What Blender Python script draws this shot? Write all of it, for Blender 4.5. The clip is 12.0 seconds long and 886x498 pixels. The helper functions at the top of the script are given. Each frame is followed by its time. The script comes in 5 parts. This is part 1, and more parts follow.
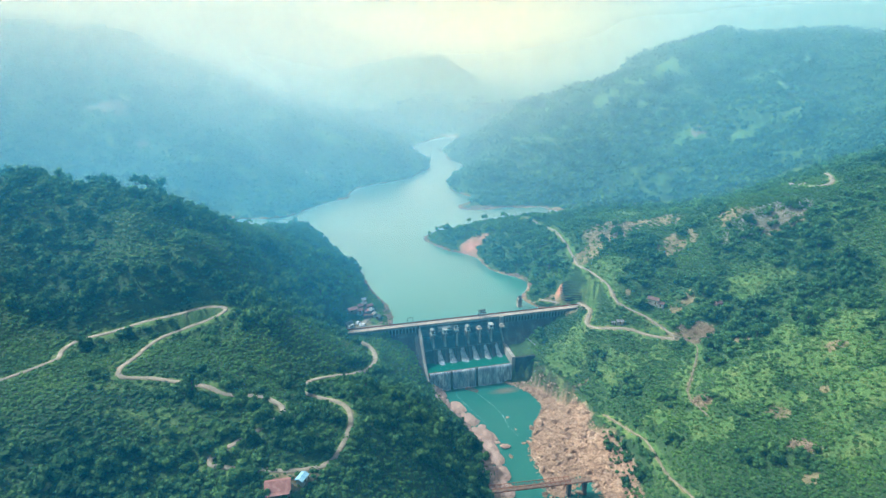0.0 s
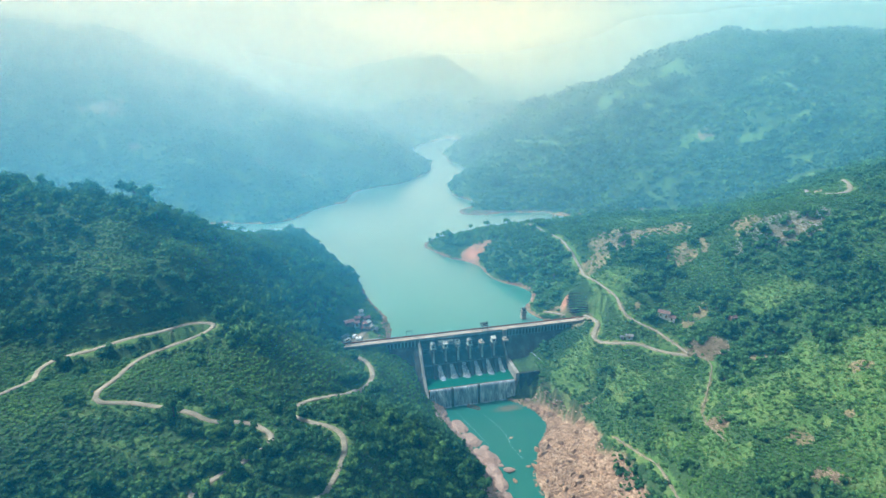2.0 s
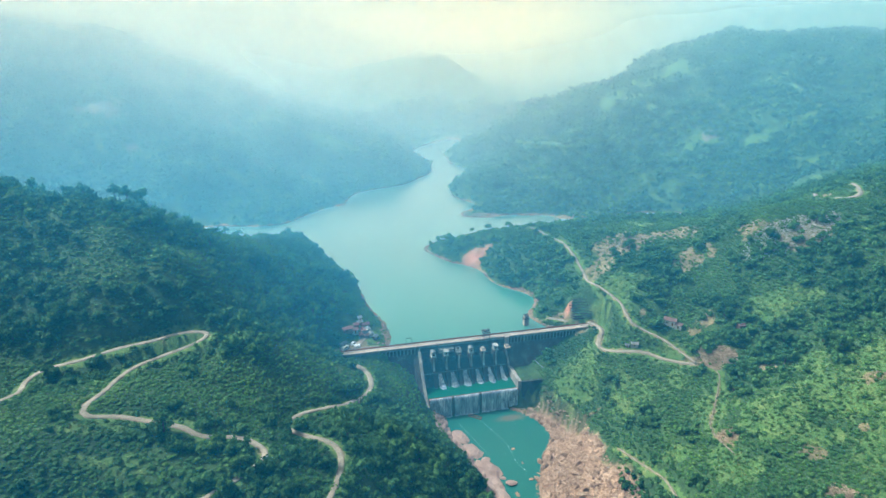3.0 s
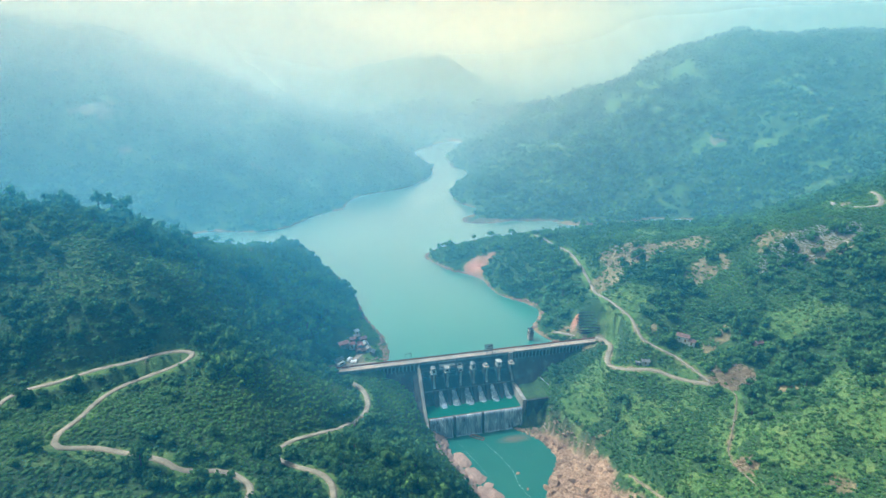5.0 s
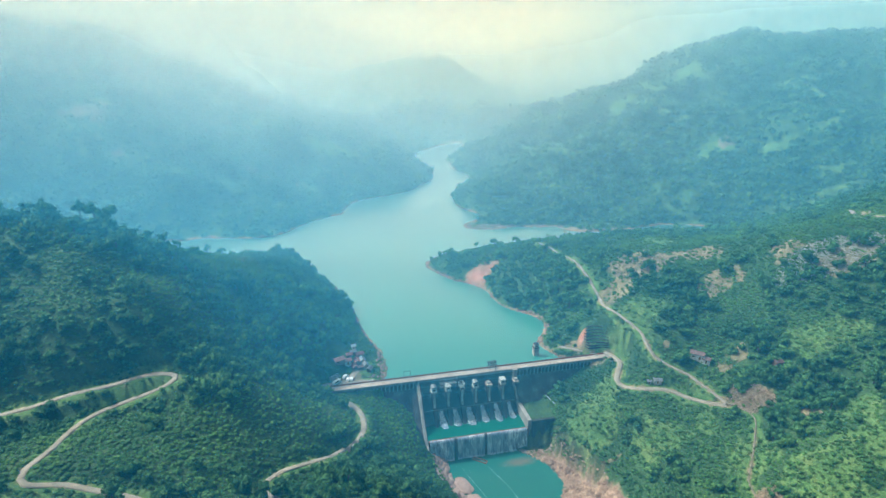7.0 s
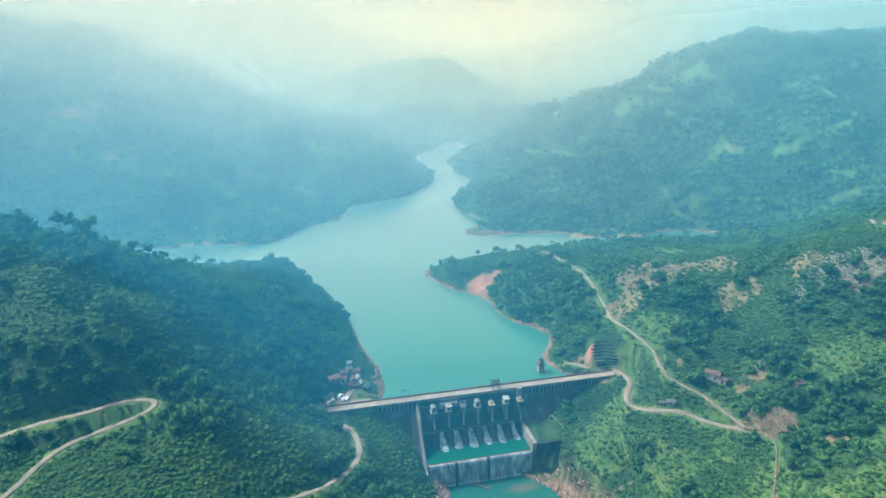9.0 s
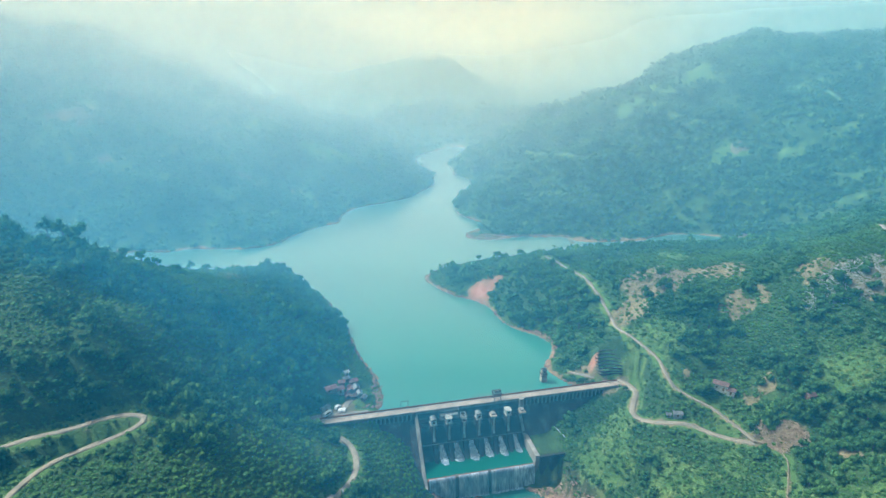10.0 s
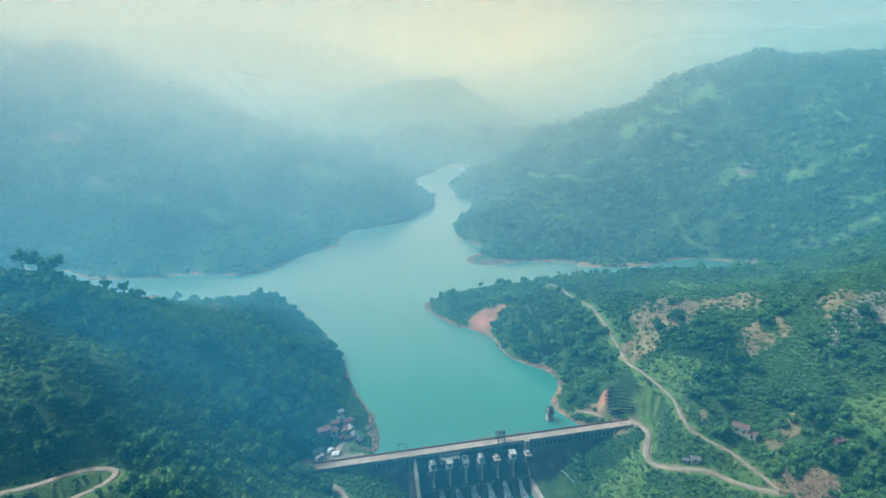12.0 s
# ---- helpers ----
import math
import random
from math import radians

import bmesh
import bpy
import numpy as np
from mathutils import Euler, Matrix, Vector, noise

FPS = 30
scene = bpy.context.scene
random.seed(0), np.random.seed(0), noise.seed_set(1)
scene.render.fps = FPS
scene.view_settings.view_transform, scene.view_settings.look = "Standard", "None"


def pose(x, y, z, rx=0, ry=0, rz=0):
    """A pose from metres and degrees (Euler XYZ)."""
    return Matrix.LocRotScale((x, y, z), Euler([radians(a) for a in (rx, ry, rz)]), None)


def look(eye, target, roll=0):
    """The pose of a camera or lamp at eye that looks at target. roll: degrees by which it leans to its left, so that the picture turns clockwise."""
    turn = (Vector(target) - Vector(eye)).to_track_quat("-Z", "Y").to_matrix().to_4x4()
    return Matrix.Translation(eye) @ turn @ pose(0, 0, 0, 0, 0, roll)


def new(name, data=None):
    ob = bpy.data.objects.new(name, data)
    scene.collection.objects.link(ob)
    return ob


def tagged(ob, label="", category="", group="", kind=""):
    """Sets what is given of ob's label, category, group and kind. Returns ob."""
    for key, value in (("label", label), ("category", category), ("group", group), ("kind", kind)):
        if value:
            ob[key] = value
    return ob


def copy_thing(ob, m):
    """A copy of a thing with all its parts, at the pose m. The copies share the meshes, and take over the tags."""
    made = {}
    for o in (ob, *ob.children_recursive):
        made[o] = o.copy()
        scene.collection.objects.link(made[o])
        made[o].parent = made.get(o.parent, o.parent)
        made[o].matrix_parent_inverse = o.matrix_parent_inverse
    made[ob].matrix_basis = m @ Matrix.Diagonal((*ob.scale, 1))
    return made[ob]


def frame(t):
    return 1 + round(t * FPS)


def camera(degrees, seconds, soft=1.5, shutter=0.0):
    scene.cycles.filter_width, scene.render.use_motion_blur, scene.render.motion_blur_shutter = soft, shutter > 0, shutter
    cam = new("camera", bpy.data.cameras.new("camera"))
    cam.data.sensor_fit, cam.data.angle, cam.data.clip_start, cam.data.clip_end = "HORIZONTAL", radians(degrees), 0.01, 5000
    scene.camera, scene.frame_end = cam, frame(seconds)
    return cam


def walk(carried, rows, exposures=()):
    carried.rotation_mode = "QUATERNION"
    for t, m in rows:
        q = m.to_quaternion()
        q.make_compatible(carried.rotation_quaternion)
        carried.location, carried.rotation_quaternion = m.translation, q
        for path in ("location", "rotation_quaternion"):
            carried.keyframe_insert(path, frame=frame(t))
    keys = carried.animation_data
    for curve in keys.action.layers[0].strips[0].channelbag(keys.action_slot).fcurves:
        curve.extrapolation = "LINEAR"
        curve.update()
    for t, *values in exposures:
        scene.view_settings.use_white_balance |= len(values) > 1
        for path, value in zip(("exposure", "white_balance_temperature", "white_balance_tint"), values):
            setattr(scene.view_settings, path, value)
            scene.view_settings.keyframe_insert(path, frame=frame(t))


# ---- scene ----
cam = camera(71.3, 12.0)
METRES, EYE, TILT, LEAN, TURN = 125.0, 205.5, -20.2, 0.0, 0.0
ROWS = [
    (0.0, 0.0, 0.0, 0.0, 0.0, 0.0, -0.0),
    (0.5, 0.0002, 0.0382, 0.0139, 0.0, -0.02, -0.03),
    (1.0, 0.0002, 0.0772, 0.0281, 0.02, -0.02, -0.05),
    (1.5, -0.0002, 0.1162, 0.0424, 0.04, -0.02, -0.09),
    (2.0, -0.0001, 0.1552, 0.0567, 0.07, -0.02, -0.12),
    (2.5, -0.0003, 0.1943, 0.0716, 0.11, -0.04, -0.15),
    (3.0, -0.0005, 0.2336, 0.0861, 0.13, -0.04, -0.19),
    (5.0, -0.0026, 0.3913, 0.1433, 0.21, -0.04, -0.36),
    (5.5, -0.0029, 0.431, 0.1575, 0.23, -0.04, -0.38),
    (6.0, -0.0027, 0.47, 0.1714, 0.27, -0.03, -0.39),
    (6.5, -0.0027, 0.5095, 0.1853, 0.3, -0.02, -0.41),
    (7.0, -0.003, 0.5487, 0.1994, 0.31, -0.03, -0.44),
    (9.0, -0.0015, 0.706, 0.2579, 0.41, -0.07, -0.5),
    (9.5, -0.0018, 0.7457, 0.2722, 0.42, -0.05, -0.53),
    (10.0, -0.0014, 0.7847, 0.2861, 0.44, -0.02, -0.53),
    (10.5, -0.0019, 0.8242, 0.3004, 0.45, -0.0, -0.53),
    (11.0, -0.0025, 0.8622, 0.315, 0.45, 0.01, -0.53),
    (11.5, -0.0027, 0.9014, 0.3291, 0.46, 0.04, -0.51),
    (11.6, -0.0027, 0.9092, 0.3320, 0.46, 0.06, -0.51),
    (11.7, -0.0027, 0.9169, 0.3350, 0.46, 0.25, -0.51),
    (11.8, -0.0025, 0.9245, 0.3385, 0.47, 0.85, -0.51),
    (11.9, -0.0018, 0.9314, 0.3425, 0.49, 1.38, -0.51),
    (12.0, -0.0012, 0.9379, 0.3462, 0.51, 1.63, -0.51),
]
walk(cam, [(t, pose(0, 0, EYE, TILT, LEAN, TURN) @ pose(METRES * x, METRES * y, METRES * z, 90 + pitch, roll, yaw)) for t, x, y, z, yaw, pitch, roll in ROWS],
     exposures=[(0.0, 0.47, 5250, 5), (7.0, 0.36, 5250, 5), (11.5, 0.25, 5250, 5), (12.0, 0.12, 5250, 5)])

# ---------------------------------------------------------------- sky, sun
SUN_AZIMUTH, SUN_HEIGHT = -70.0, 50.0          # degrees left of straight ahead, over the horizon
world = bpy.data.worlds.new("hazy_sky")
scene.world = world
world.use_nodes = True
wt = world.node_tree
wt.nodes.clear()
sky = wt.nodes.new("ShaderNodeTexSky")
sky.sky_type, sky.sun_disc = "NISHITA", False
sky.sun_elevation, sky.sun_rotation = radians(SUN_HEIGHT), radians(SUN_AZIMUTH)
sky.air_density, sky.dust_density, sky.ozone_density = 1.0, 8.0, 1.0
back = wt.nodes.new("ShaderNodeBackground")
back.inputs["Strength"].default_value = 0.15
out = wt.nodes.new("ShaderNodeOutputWorld")
warm = wt.nodes.new("ShaderNodeMix")
warm.data_type, warm.blend_type = "RGBA", "MULTIPLY"
warm.inputs[0].default_value, warm.inputs[7].default_value = 1.0, (1.0, 0.87, 0.54, 1)
wt.links.new(sky.outputs["Color"], warm.inputs[6])
wt.links.new(warm.outputs[2], back.inputs["Color"])
wt.links.new(back.outputs[0], out.inputs["Surface"])
lamp = bpy.data.lights.new("sun", "SUN")
lamp.energy, lamp.angle, lamp.color = 4.6, radians(7), (1.0, 0.93, 0.80)
AWAY_FROM_SUN = (-math.sin(radians(SUN_AZIMUTH)) * math.cos(radians(SUN_HEIGHT)), -math.cos(radians(SUN_AZIMUTH)) * math.cos(radians(SUN_HEIGHT)), -math.sin(radians(SUN_HEIGHT)))
sun = new("sun", lamp)
sun.matrix_world = look((0, 0, 0), AWAY_FROM_SUN)


# ---------------------------------------------------------------- materials
def material(name, roughness=0.9, metallic=0.0):
    m = bpy.data.materials.new(name)
    m.use_nodes = True
    b = m.node_tree.nodes["Principled BSDF"]
    b.inputs["Roughness"].default_value, b.inputs["Metallic"].default_value = roughness, metallic
    return m, m.node_tree, b


def node(tree, kind, links=(), **values):
    n = tree.nodes.new(kind)
    for key, value in values.items():
        n.inputs[key.replace("_", " ")].default_value = value
    for key, socket in links:
        tree.links.new(socket, n.inputs[key])
    return n


def place(tree, stretch=(1, 1, 1), local=False):
    """Coordinates in metres, stretched."""
    if local:
        src = tree.nodes.new("ShaderNodeTexCoord").outputs["Object"]
    else:
        src = tree.nodes.new("ShaderNodeNewGeometry").outputs["Position"]
    return node(tree, "ShaderNodeMapping", [("Vector", src)], Scale=stretch).outputs[0]


def noise_of(tree, where, scale, detail=4.0, rough=0.6):
    n = node(tree, "ShaderNodeTexNoise", [("Vector", where)], Scale=scale, Detail=detail, Roughness=rough)
    return n.outputs["Fac"]


def ramp(tree, fac, *stops):
    r = tree.nodes.new("ShaderNodeValToRGB")
    while len(r.color_ramp.elements) < len(stops):
        r.color_ramp.elements.new(0.5)
    for e, (at, colour) in zip(r.color_ramp.elements, stops):
        e.position = at
        e.color = (*colour, 1) if len(colour) == 3 else colour
    tree.links.new(fac, r.inputs[0])
    return r.outputs[0]


def blend(tree, fac, a, b, how="MIX"):
    n = tree.nodes.new("ShaderNodeMix")
    n.data_type, n.blend_type = "RGBA", how
    for k, v in ((0, fac), (6, a), (7, b)):
        if isinstance(v, bpy.types.NodeSocket):
            tree.links.new(v, n.inputs[k])
        elif k == 0:
            n.inputs[0].default_value = v
        else:
            n.inputs[k].default_value = (*v, 1)
    return n.outputs[2]


def sums(tree, how, a, b=0.0, clamp=False):
    n = tree.nodes.new("ShaderNodeMath")
    n.operation, n.use_clamp = how, clamp
    for k, v in ((0, a), (1, b)):
        if isinstance(v, bpy.types.NodeSocket):
            tree.links.new(v, n.inputs[k])
        else:
            n.inputs[k].default_value = v
    return n.outputs[0]


def bump(tree, b, fac, strength=0.4, distance=0.3):
    n = node(tree, "ShaderNodeBump", [("Height", fac)], Strength=strength, Distance=distance)
    tree.links.new(n.outputs[0], b.inputs["Normal"])


def rough_stuff(name, a, b, c, size, roughness=0.9, relief=0.4, deep=0.3, stretch=(1, 1, 1), local=False, metallic=0.0):
    """A weathered surface: two scales of noise between three colours, with relief."""
    m, t, p = material(name, roughness, metallic)
    at = place(t, stretch, local)
    broad = ramp(t, noise_of(t, at, 1 / size, 3), (0.3, a), (0.55, b), (0.75, c))
    fine = noise_of(t, at, 7 / size, 5, 0.7)
    col = blend(t, 0.55, broad, ramp(t, fine, (0.3, (0.45, 0.45, 0.45)), (0.7, (1.0, 1.0, 1.0))), "MULTIPLY")
    t.links.new(col, p.inputs["Base Color"])
    bump(t, p, fine, relief, deep)
    return m


def leaf_material(name, dark, mid, light, patch=9.0, leafy=0.9):
    m, t, p = material(name, 0.75)
    geo = t.nodes.new("ShaderNodeNewGeometry")
    clump = ramp(t, geo.outputs["Random Per Island"], (0.0, dark), (0.55, mid), (1.0, light))
    at = place(t)
    tree_tone = ramp(t, noise_of(t, at, 1 / patch, 2), (0.3, (0.78, 0.84, 0.84)), (0.5, (0.97, 1.0, 0.95)), (0.72, (1.2, 1.14, 0.88)))
    wide = ramp(t, noise_of(t, at, 1 / 55, 3), (0.34, (0.62, 0.74, 0.82)), (0.5, (0.98, 1.0, 0.97)), (0.66, (1.35, 1.26, 0.95)))
    foliage = noise_of(t, at, 1 / leafy, 4, 0.7)
    col = blend(t, 1.0, blend(t, 1.0, clump, tree_tone, "MULTIPLY"), wide, "MULTIPLY")
    col = blend(t, 1.0, col, ramp(t, foliage, (0.36, (0.45, 0.5, 0.52)), (0.5, (1.0, 1.0, 1.0)), (0.66, (1.5, 1.45, 1.3))), "MULTIPLY")
    bump(t, p, foliage, 1.0, 0.6 * leafy)
    t.links.new(col, p.inputs["Base Color"])
    p.inputs["Specular IOR Level"].default_value = 0.25
    thin = node(t, "ShaderNodeBsdfTranslucent", [("Color", col)])
    mix = node(t, "ShaderNodeMixShader", [(1, p.outputs[0]), (2, thin.outputs[0])], Fac=0.34)
    t.links.new(mix.outputs[0], t.nodes["Material Output"].inputs["Surface"])
    return m


def ground_material():
    m, t, p = material("hillside", 0.95)
    cover = t.nodes.new("ShaderNodeAttribute")
    cover.attribute_name = "cover"
    parts = node(t, "ShaderNodeSeparateColor", [("Color", cover.outputs["Color"])])
    at = place(t)
    fine, mid, broad = noise_of(t, at, 0.9, 6, 0.75), noise_of(t, at, 0.12, 5, 0.65), noise_of(t, at, 0.018, 4, 0.6)
    # Shade between bushes is put into this colour, darker than BUSH.
    scrub = blend(t, 0.6, ramp(t, mid, (0.3, (0.022, 0.058, 0.02)), (0.5, (0.038, 0.088, 0.028)), (0.72, (0.062, 0.12, 0.036))),
                  ramp(t, fine, (0.32, (0.2, 0.25, 0.22)), (0.68, (1.35, 1.3, 1.05))), "MULTIPLY")
    scrub = blend(t, 0.8, scrub, ramp(t, broad, (0.35, (0.7, 0.8, 0.85)), (0.62, (1.3, 1.2, 0.9))), "MULTIPLY")
    grass = blend(t, 0.7, ramp(t, mid, (0.3, (0.06, 0.135, 0.03)), (0.5, (0.088, 0.165, 0.04)), (0.75, (0.15, 0.20, 0.06))),
                  ramp(t, fine, (0.3, (0.5, 0.55, 0.5)), (0.7, (1.1, 1.1, 1.0))), "MULTIPLY")
    soil = blend(t, 0.6, ramp(t, mid, (0.3, (0.11, 0.105, 0.05)), (0.55, (0.20, 0.17, 0.085)), (0.75, (0.30, 0.25, 0.14))),
                 ramp(t, fine, (0.3, (0.55, 0.5, 0.5)), (0.7, (1.1, 1.1, 1.1))), "MULTIPLY")
    stone = blend(t, 0.7, ramp(t, mid, (0.3, (0.22, 0.13, 0.085)), (0.5, (0.38, 0.25, 0.165)), (0.75, (0.48, 0.35, 0.25))),
                  ramp(t, fine, (0.35, (0.35, 0.32, 0.3)), (0.6, (1.1, 1.1, 1.1))), "MULTIPLY")
    crimson = blend(t, 0.6, ramp(t, mid, (0.3, (0.34, 0.14, 0.085)), (0.55, (0.46, 0.21, 0.13)), (0.75, (0.54, 0.30, 0.2))),
                    ramp(t, fine, (0.3, (0.6, 0.55, 0.55)), (0.7, (1.1, 1.1, 1.1))), "MULTIPLY")
    edge = sums(t, "MULTIPLY", sums(t, "SUBTRACT", sums(t, "ADD", sums(t, "MULTIPLY", mid, 0.6), sums(t, "MULTIPLY", fine, 0.4)), 0.5), 1.8)
    red = sums(t, "MULTIPLY", sums(t, "SUBTRACT", sums(t, "ADD", parts.outputs[0], edge), 0.35), 5.0, True)
    green = sums(t, "MULTIPLY", sums(t, "SUBTRACT", sums(t, "ADD", parts.outputs[1], edge), 0.35), 5.0, True)
    col = blend(t, parts.outputs[2], blend(t, red, blend(t, green, scrub, grass), blend(t, cover.outputs["Alpha"], soil, crimson)), stone)
    t.links.new(col, p.inputs["Base Color"])
    bump(t, p, sums(t, "ADD", mid, sums(t, "MULTIPLY", fine, 0.4)), 0.9, 2.2)
    return m


def water_material(name, body, murk, roughness=0.09, ior=1.33, sheen=0.0, silt=None):
    m, t, p = material(name, roughness)
    at = place(t, (1, 1, 1))
    tone = noise_of(t, at, 0.012, 4)
    colour = ramp(t, tone, (0.3, body), (0.7, murk))
    if silt:
        # reddish silt stirred up in the shallows
        cx, cy, turn, rx, ry = silt
        local = node(t, "ShaderNodeVectorRotate", [("Vector", at)], Center=(cx, cy, 0), Angle=-radians(turn))
        off = node(t, "ShaderNodeVectorMath", [(0, local.outputs[0])])
        off.operation = "SUBTRACT"
        off.inputs[1].default_value = (cx, cy, 0)
        size = node(t, "ShaderNodeVectorMath", [(0, off.outputs[0])])
        size.operation = "MULTIPLY"
        size.inputs[1].default_value = (1 / rx, 1 / ry, 0)
        far = node(t, "ShaderNodeVectorMath", [(0, size.outputs[0])])
        far.operation = "LENGTH"
        ragged = sums(t, "ADD", far.outputs["Value"], sums(t, "MULTIPLY", noise_of(t, at, 0.14, 4), 0.9))
        cloud = node(t, "ShaderNodeMapRange", [("Value", ragged)])
        cloud.inputs["From Min"].default_value, cloud.inputs["From Max"].default_value = 0.7, 1.5
        cloud.inputs["To Min"].default_value, cloud.inputs["To Max"].default_value = 0.75, 0.0
        colour = blend(t, cloud.outputs[0], colour, (0.14, 0.115, 0.085))
    t.links.new(colour, p.inputs["Base Color"])
    p.inputs["IOR"].default_value = ior
    bump(t, p, noise_of(t, place(t, (1, 0.6, 1)), 0.45, 4, 0.6), 0.05, 0.15)
    if sheen:
        # the flatter the view, the more of the sky lies on the water
        graze = t.nodes.new("ShaderNodeLayerWeight")
        amount = node(t, "ShaderNodeMapRange", [("Value", graze.outputs["Facing"])])
        amount.inputs["From Min"].default_value, amount.inputs["From Max"].default_value = 0.48, 0.84
        amount.inputs["To Min"].default_value, amount.inputs["To Max"].default_value = 0.0, sheen
        gloss = node(t, "ShaderNodeBsdfGlossy", Roughness=0.276)
        both = node(t, "ShaderNodeMixShader", [("Fac", amount.outputs[0]), (1, p.outputs[0]), (2, gloss.outputs[0])])
        t.links.new(both.outputs[0], t.nodes["Material Output"].inputs["Surface"])
    return m


def falling_water(name):
    m, t, p = material(name, 0.5)
    at = place(t, (1.6, 1.6, 0.12))
    n = noise_of(t, at, 1.0, 5, 0.75)
    n2 = noise_of(t, place(t, (0.25, 0.25, 0.06)), 1.0, 3)
    t.links.new(ramp(t, sums(t, "ADD", sums(t, "MULTIPLY", n, 0.6), sums(t, "MULTIPLY", n2, 0.4)), (0.38, (0.06, 0.11, 0.17)), (0.50, (0.27, 0.35, 0.45)), (0.62, (0.80, 0.85, 0.90))), p.inputs["Base Color"])
    bump(t, p, n, 0.6, 0.3)
    return m


def haze_material(name, colour, density, off_sun, creamy):
    """A veil tinted to imitate haze: denser, the longer the air behind it; thinner away from the sun, thinning out high
    up.
    """
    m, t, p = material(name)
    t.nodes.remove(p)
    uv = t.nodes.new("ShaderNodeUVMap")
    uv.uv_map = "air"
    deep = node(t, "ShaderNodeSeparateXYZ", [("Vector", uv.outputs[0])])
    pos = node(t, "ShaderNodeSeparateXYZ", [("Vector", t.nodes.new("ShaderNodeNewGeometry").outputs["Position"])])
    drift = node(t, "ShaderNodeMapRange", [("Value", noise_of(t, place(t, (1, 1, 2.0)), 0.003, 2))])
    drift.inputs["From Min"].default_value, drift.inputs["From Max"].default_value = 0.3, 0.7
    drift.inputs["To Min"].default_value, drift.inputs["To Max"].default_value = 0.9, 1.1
    # denser towards the sun, standing in for its brighter scattered light
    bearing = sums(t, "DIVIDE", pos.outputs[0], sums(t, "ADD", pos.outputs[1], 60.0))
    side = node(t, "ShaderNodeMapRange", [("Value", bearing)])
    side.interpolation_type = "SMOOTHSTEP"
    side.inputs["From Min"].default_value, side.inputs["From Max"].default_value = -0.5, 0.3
    side.inputs["To Min"].default_value, side.inputs["To Max"].default_value = 1.3, off_sun
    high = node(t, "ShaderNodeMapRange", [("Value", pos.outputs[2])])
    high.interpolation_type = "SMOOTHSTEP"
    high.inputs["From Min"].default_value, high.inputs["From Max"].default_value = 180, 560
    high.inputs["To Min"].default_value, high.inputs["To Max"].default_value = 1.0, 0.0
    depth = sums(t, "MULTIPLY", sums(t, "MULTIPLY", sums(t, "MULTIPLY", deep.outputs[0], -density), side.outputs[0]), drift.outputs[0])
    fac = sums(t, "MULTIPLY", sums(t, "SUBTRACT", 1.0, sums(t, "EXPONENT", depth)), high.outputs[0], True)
    # cream tint higher up and sunward paints the sun's glow into the veil
    cream_tinted = node(t, "ShaderNodeMapRange", [("Value", pos.outputs[2])])
    cream_tinted.interpolation_type = "SMOOTHSTEP"
    cream_tinted.inputs["From Min"].default_value, cream_tinted.inputs["From Max"].default_value = -40, 210
    cream_tinted.inputs["To Max"].default_value = creamy
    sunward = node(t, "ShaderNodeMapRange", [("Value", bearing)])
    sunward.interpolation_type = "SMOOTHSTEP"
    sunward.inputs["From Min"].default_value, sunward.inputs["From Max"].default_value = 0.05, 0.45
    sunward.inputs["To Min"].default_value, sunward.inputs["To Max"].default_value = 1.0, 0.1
    tone = blend(t, sums(t, "MULTIPLY", cream_tinted.outputs[0], sunward.outputs[0]), colour, (0.75, 0.585, 0.305))
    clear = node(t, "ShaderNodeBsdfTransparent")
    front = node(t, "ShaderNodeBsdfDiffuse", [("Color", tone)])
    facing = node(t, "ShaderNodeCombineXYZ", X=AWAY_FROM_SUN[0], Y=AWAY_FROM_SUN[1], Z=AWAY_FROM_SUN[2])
    # shading normal turned from the sun, so the veil catches full sunlight
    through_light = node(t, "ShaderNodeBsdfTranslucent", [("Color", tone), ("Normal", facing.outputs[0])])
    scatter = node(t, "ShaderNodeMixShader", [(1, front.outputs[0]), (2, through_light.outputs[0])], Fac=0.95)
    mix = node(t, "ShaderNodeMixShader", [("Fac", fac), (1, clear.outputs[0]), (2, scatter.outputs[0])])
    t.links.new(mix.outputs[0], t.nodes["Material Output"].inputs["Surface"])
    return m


HILLSIDE = ground_material()
LAKE = water_material("lake_water", (0.032, 0.165, 0.13), (0.042, 0.185, 0.145), 0.276, 1.8, 0.8, (31, 412.5, 13.8, 26, 6))
RIVER = water_material("river_water", (0.022, 0.10, 0.083), (0.032, 0.125, 0.10), 0.12, silt=(42, 364, 13.8, 12, 4))
BASIN = water_material("basin_water", (0.010, 0.085, 0.055), (0.016, 0.11, 0.075), 0.15)
STREAK = rough_stuff("thin_foam", (0.14, 0.28, 0.26), (0.24, 0.38, 0.36), (0.45, 0.55, 0.53), 1.2, 0.5, 0.2, 0.05)
FOAM = falling_water("white_water")
CONCRETE = rough_stuff("dark_streaked_concrete", (0.026, 0.03, 0.034), (0.055, 0.056, 0.057), (0.13, 0.125, 0.115), 5.0, 0.9, 0.3, 0.2, (1, 1, 0.16), True)
# Rib relief is put into the colour: lighter than CONCRETE, as if lit.
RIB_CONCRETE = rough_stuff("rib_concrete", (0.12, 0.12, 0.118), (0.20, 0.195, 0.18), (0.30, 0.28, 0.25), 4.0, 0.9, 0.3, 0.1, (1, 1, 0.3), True)
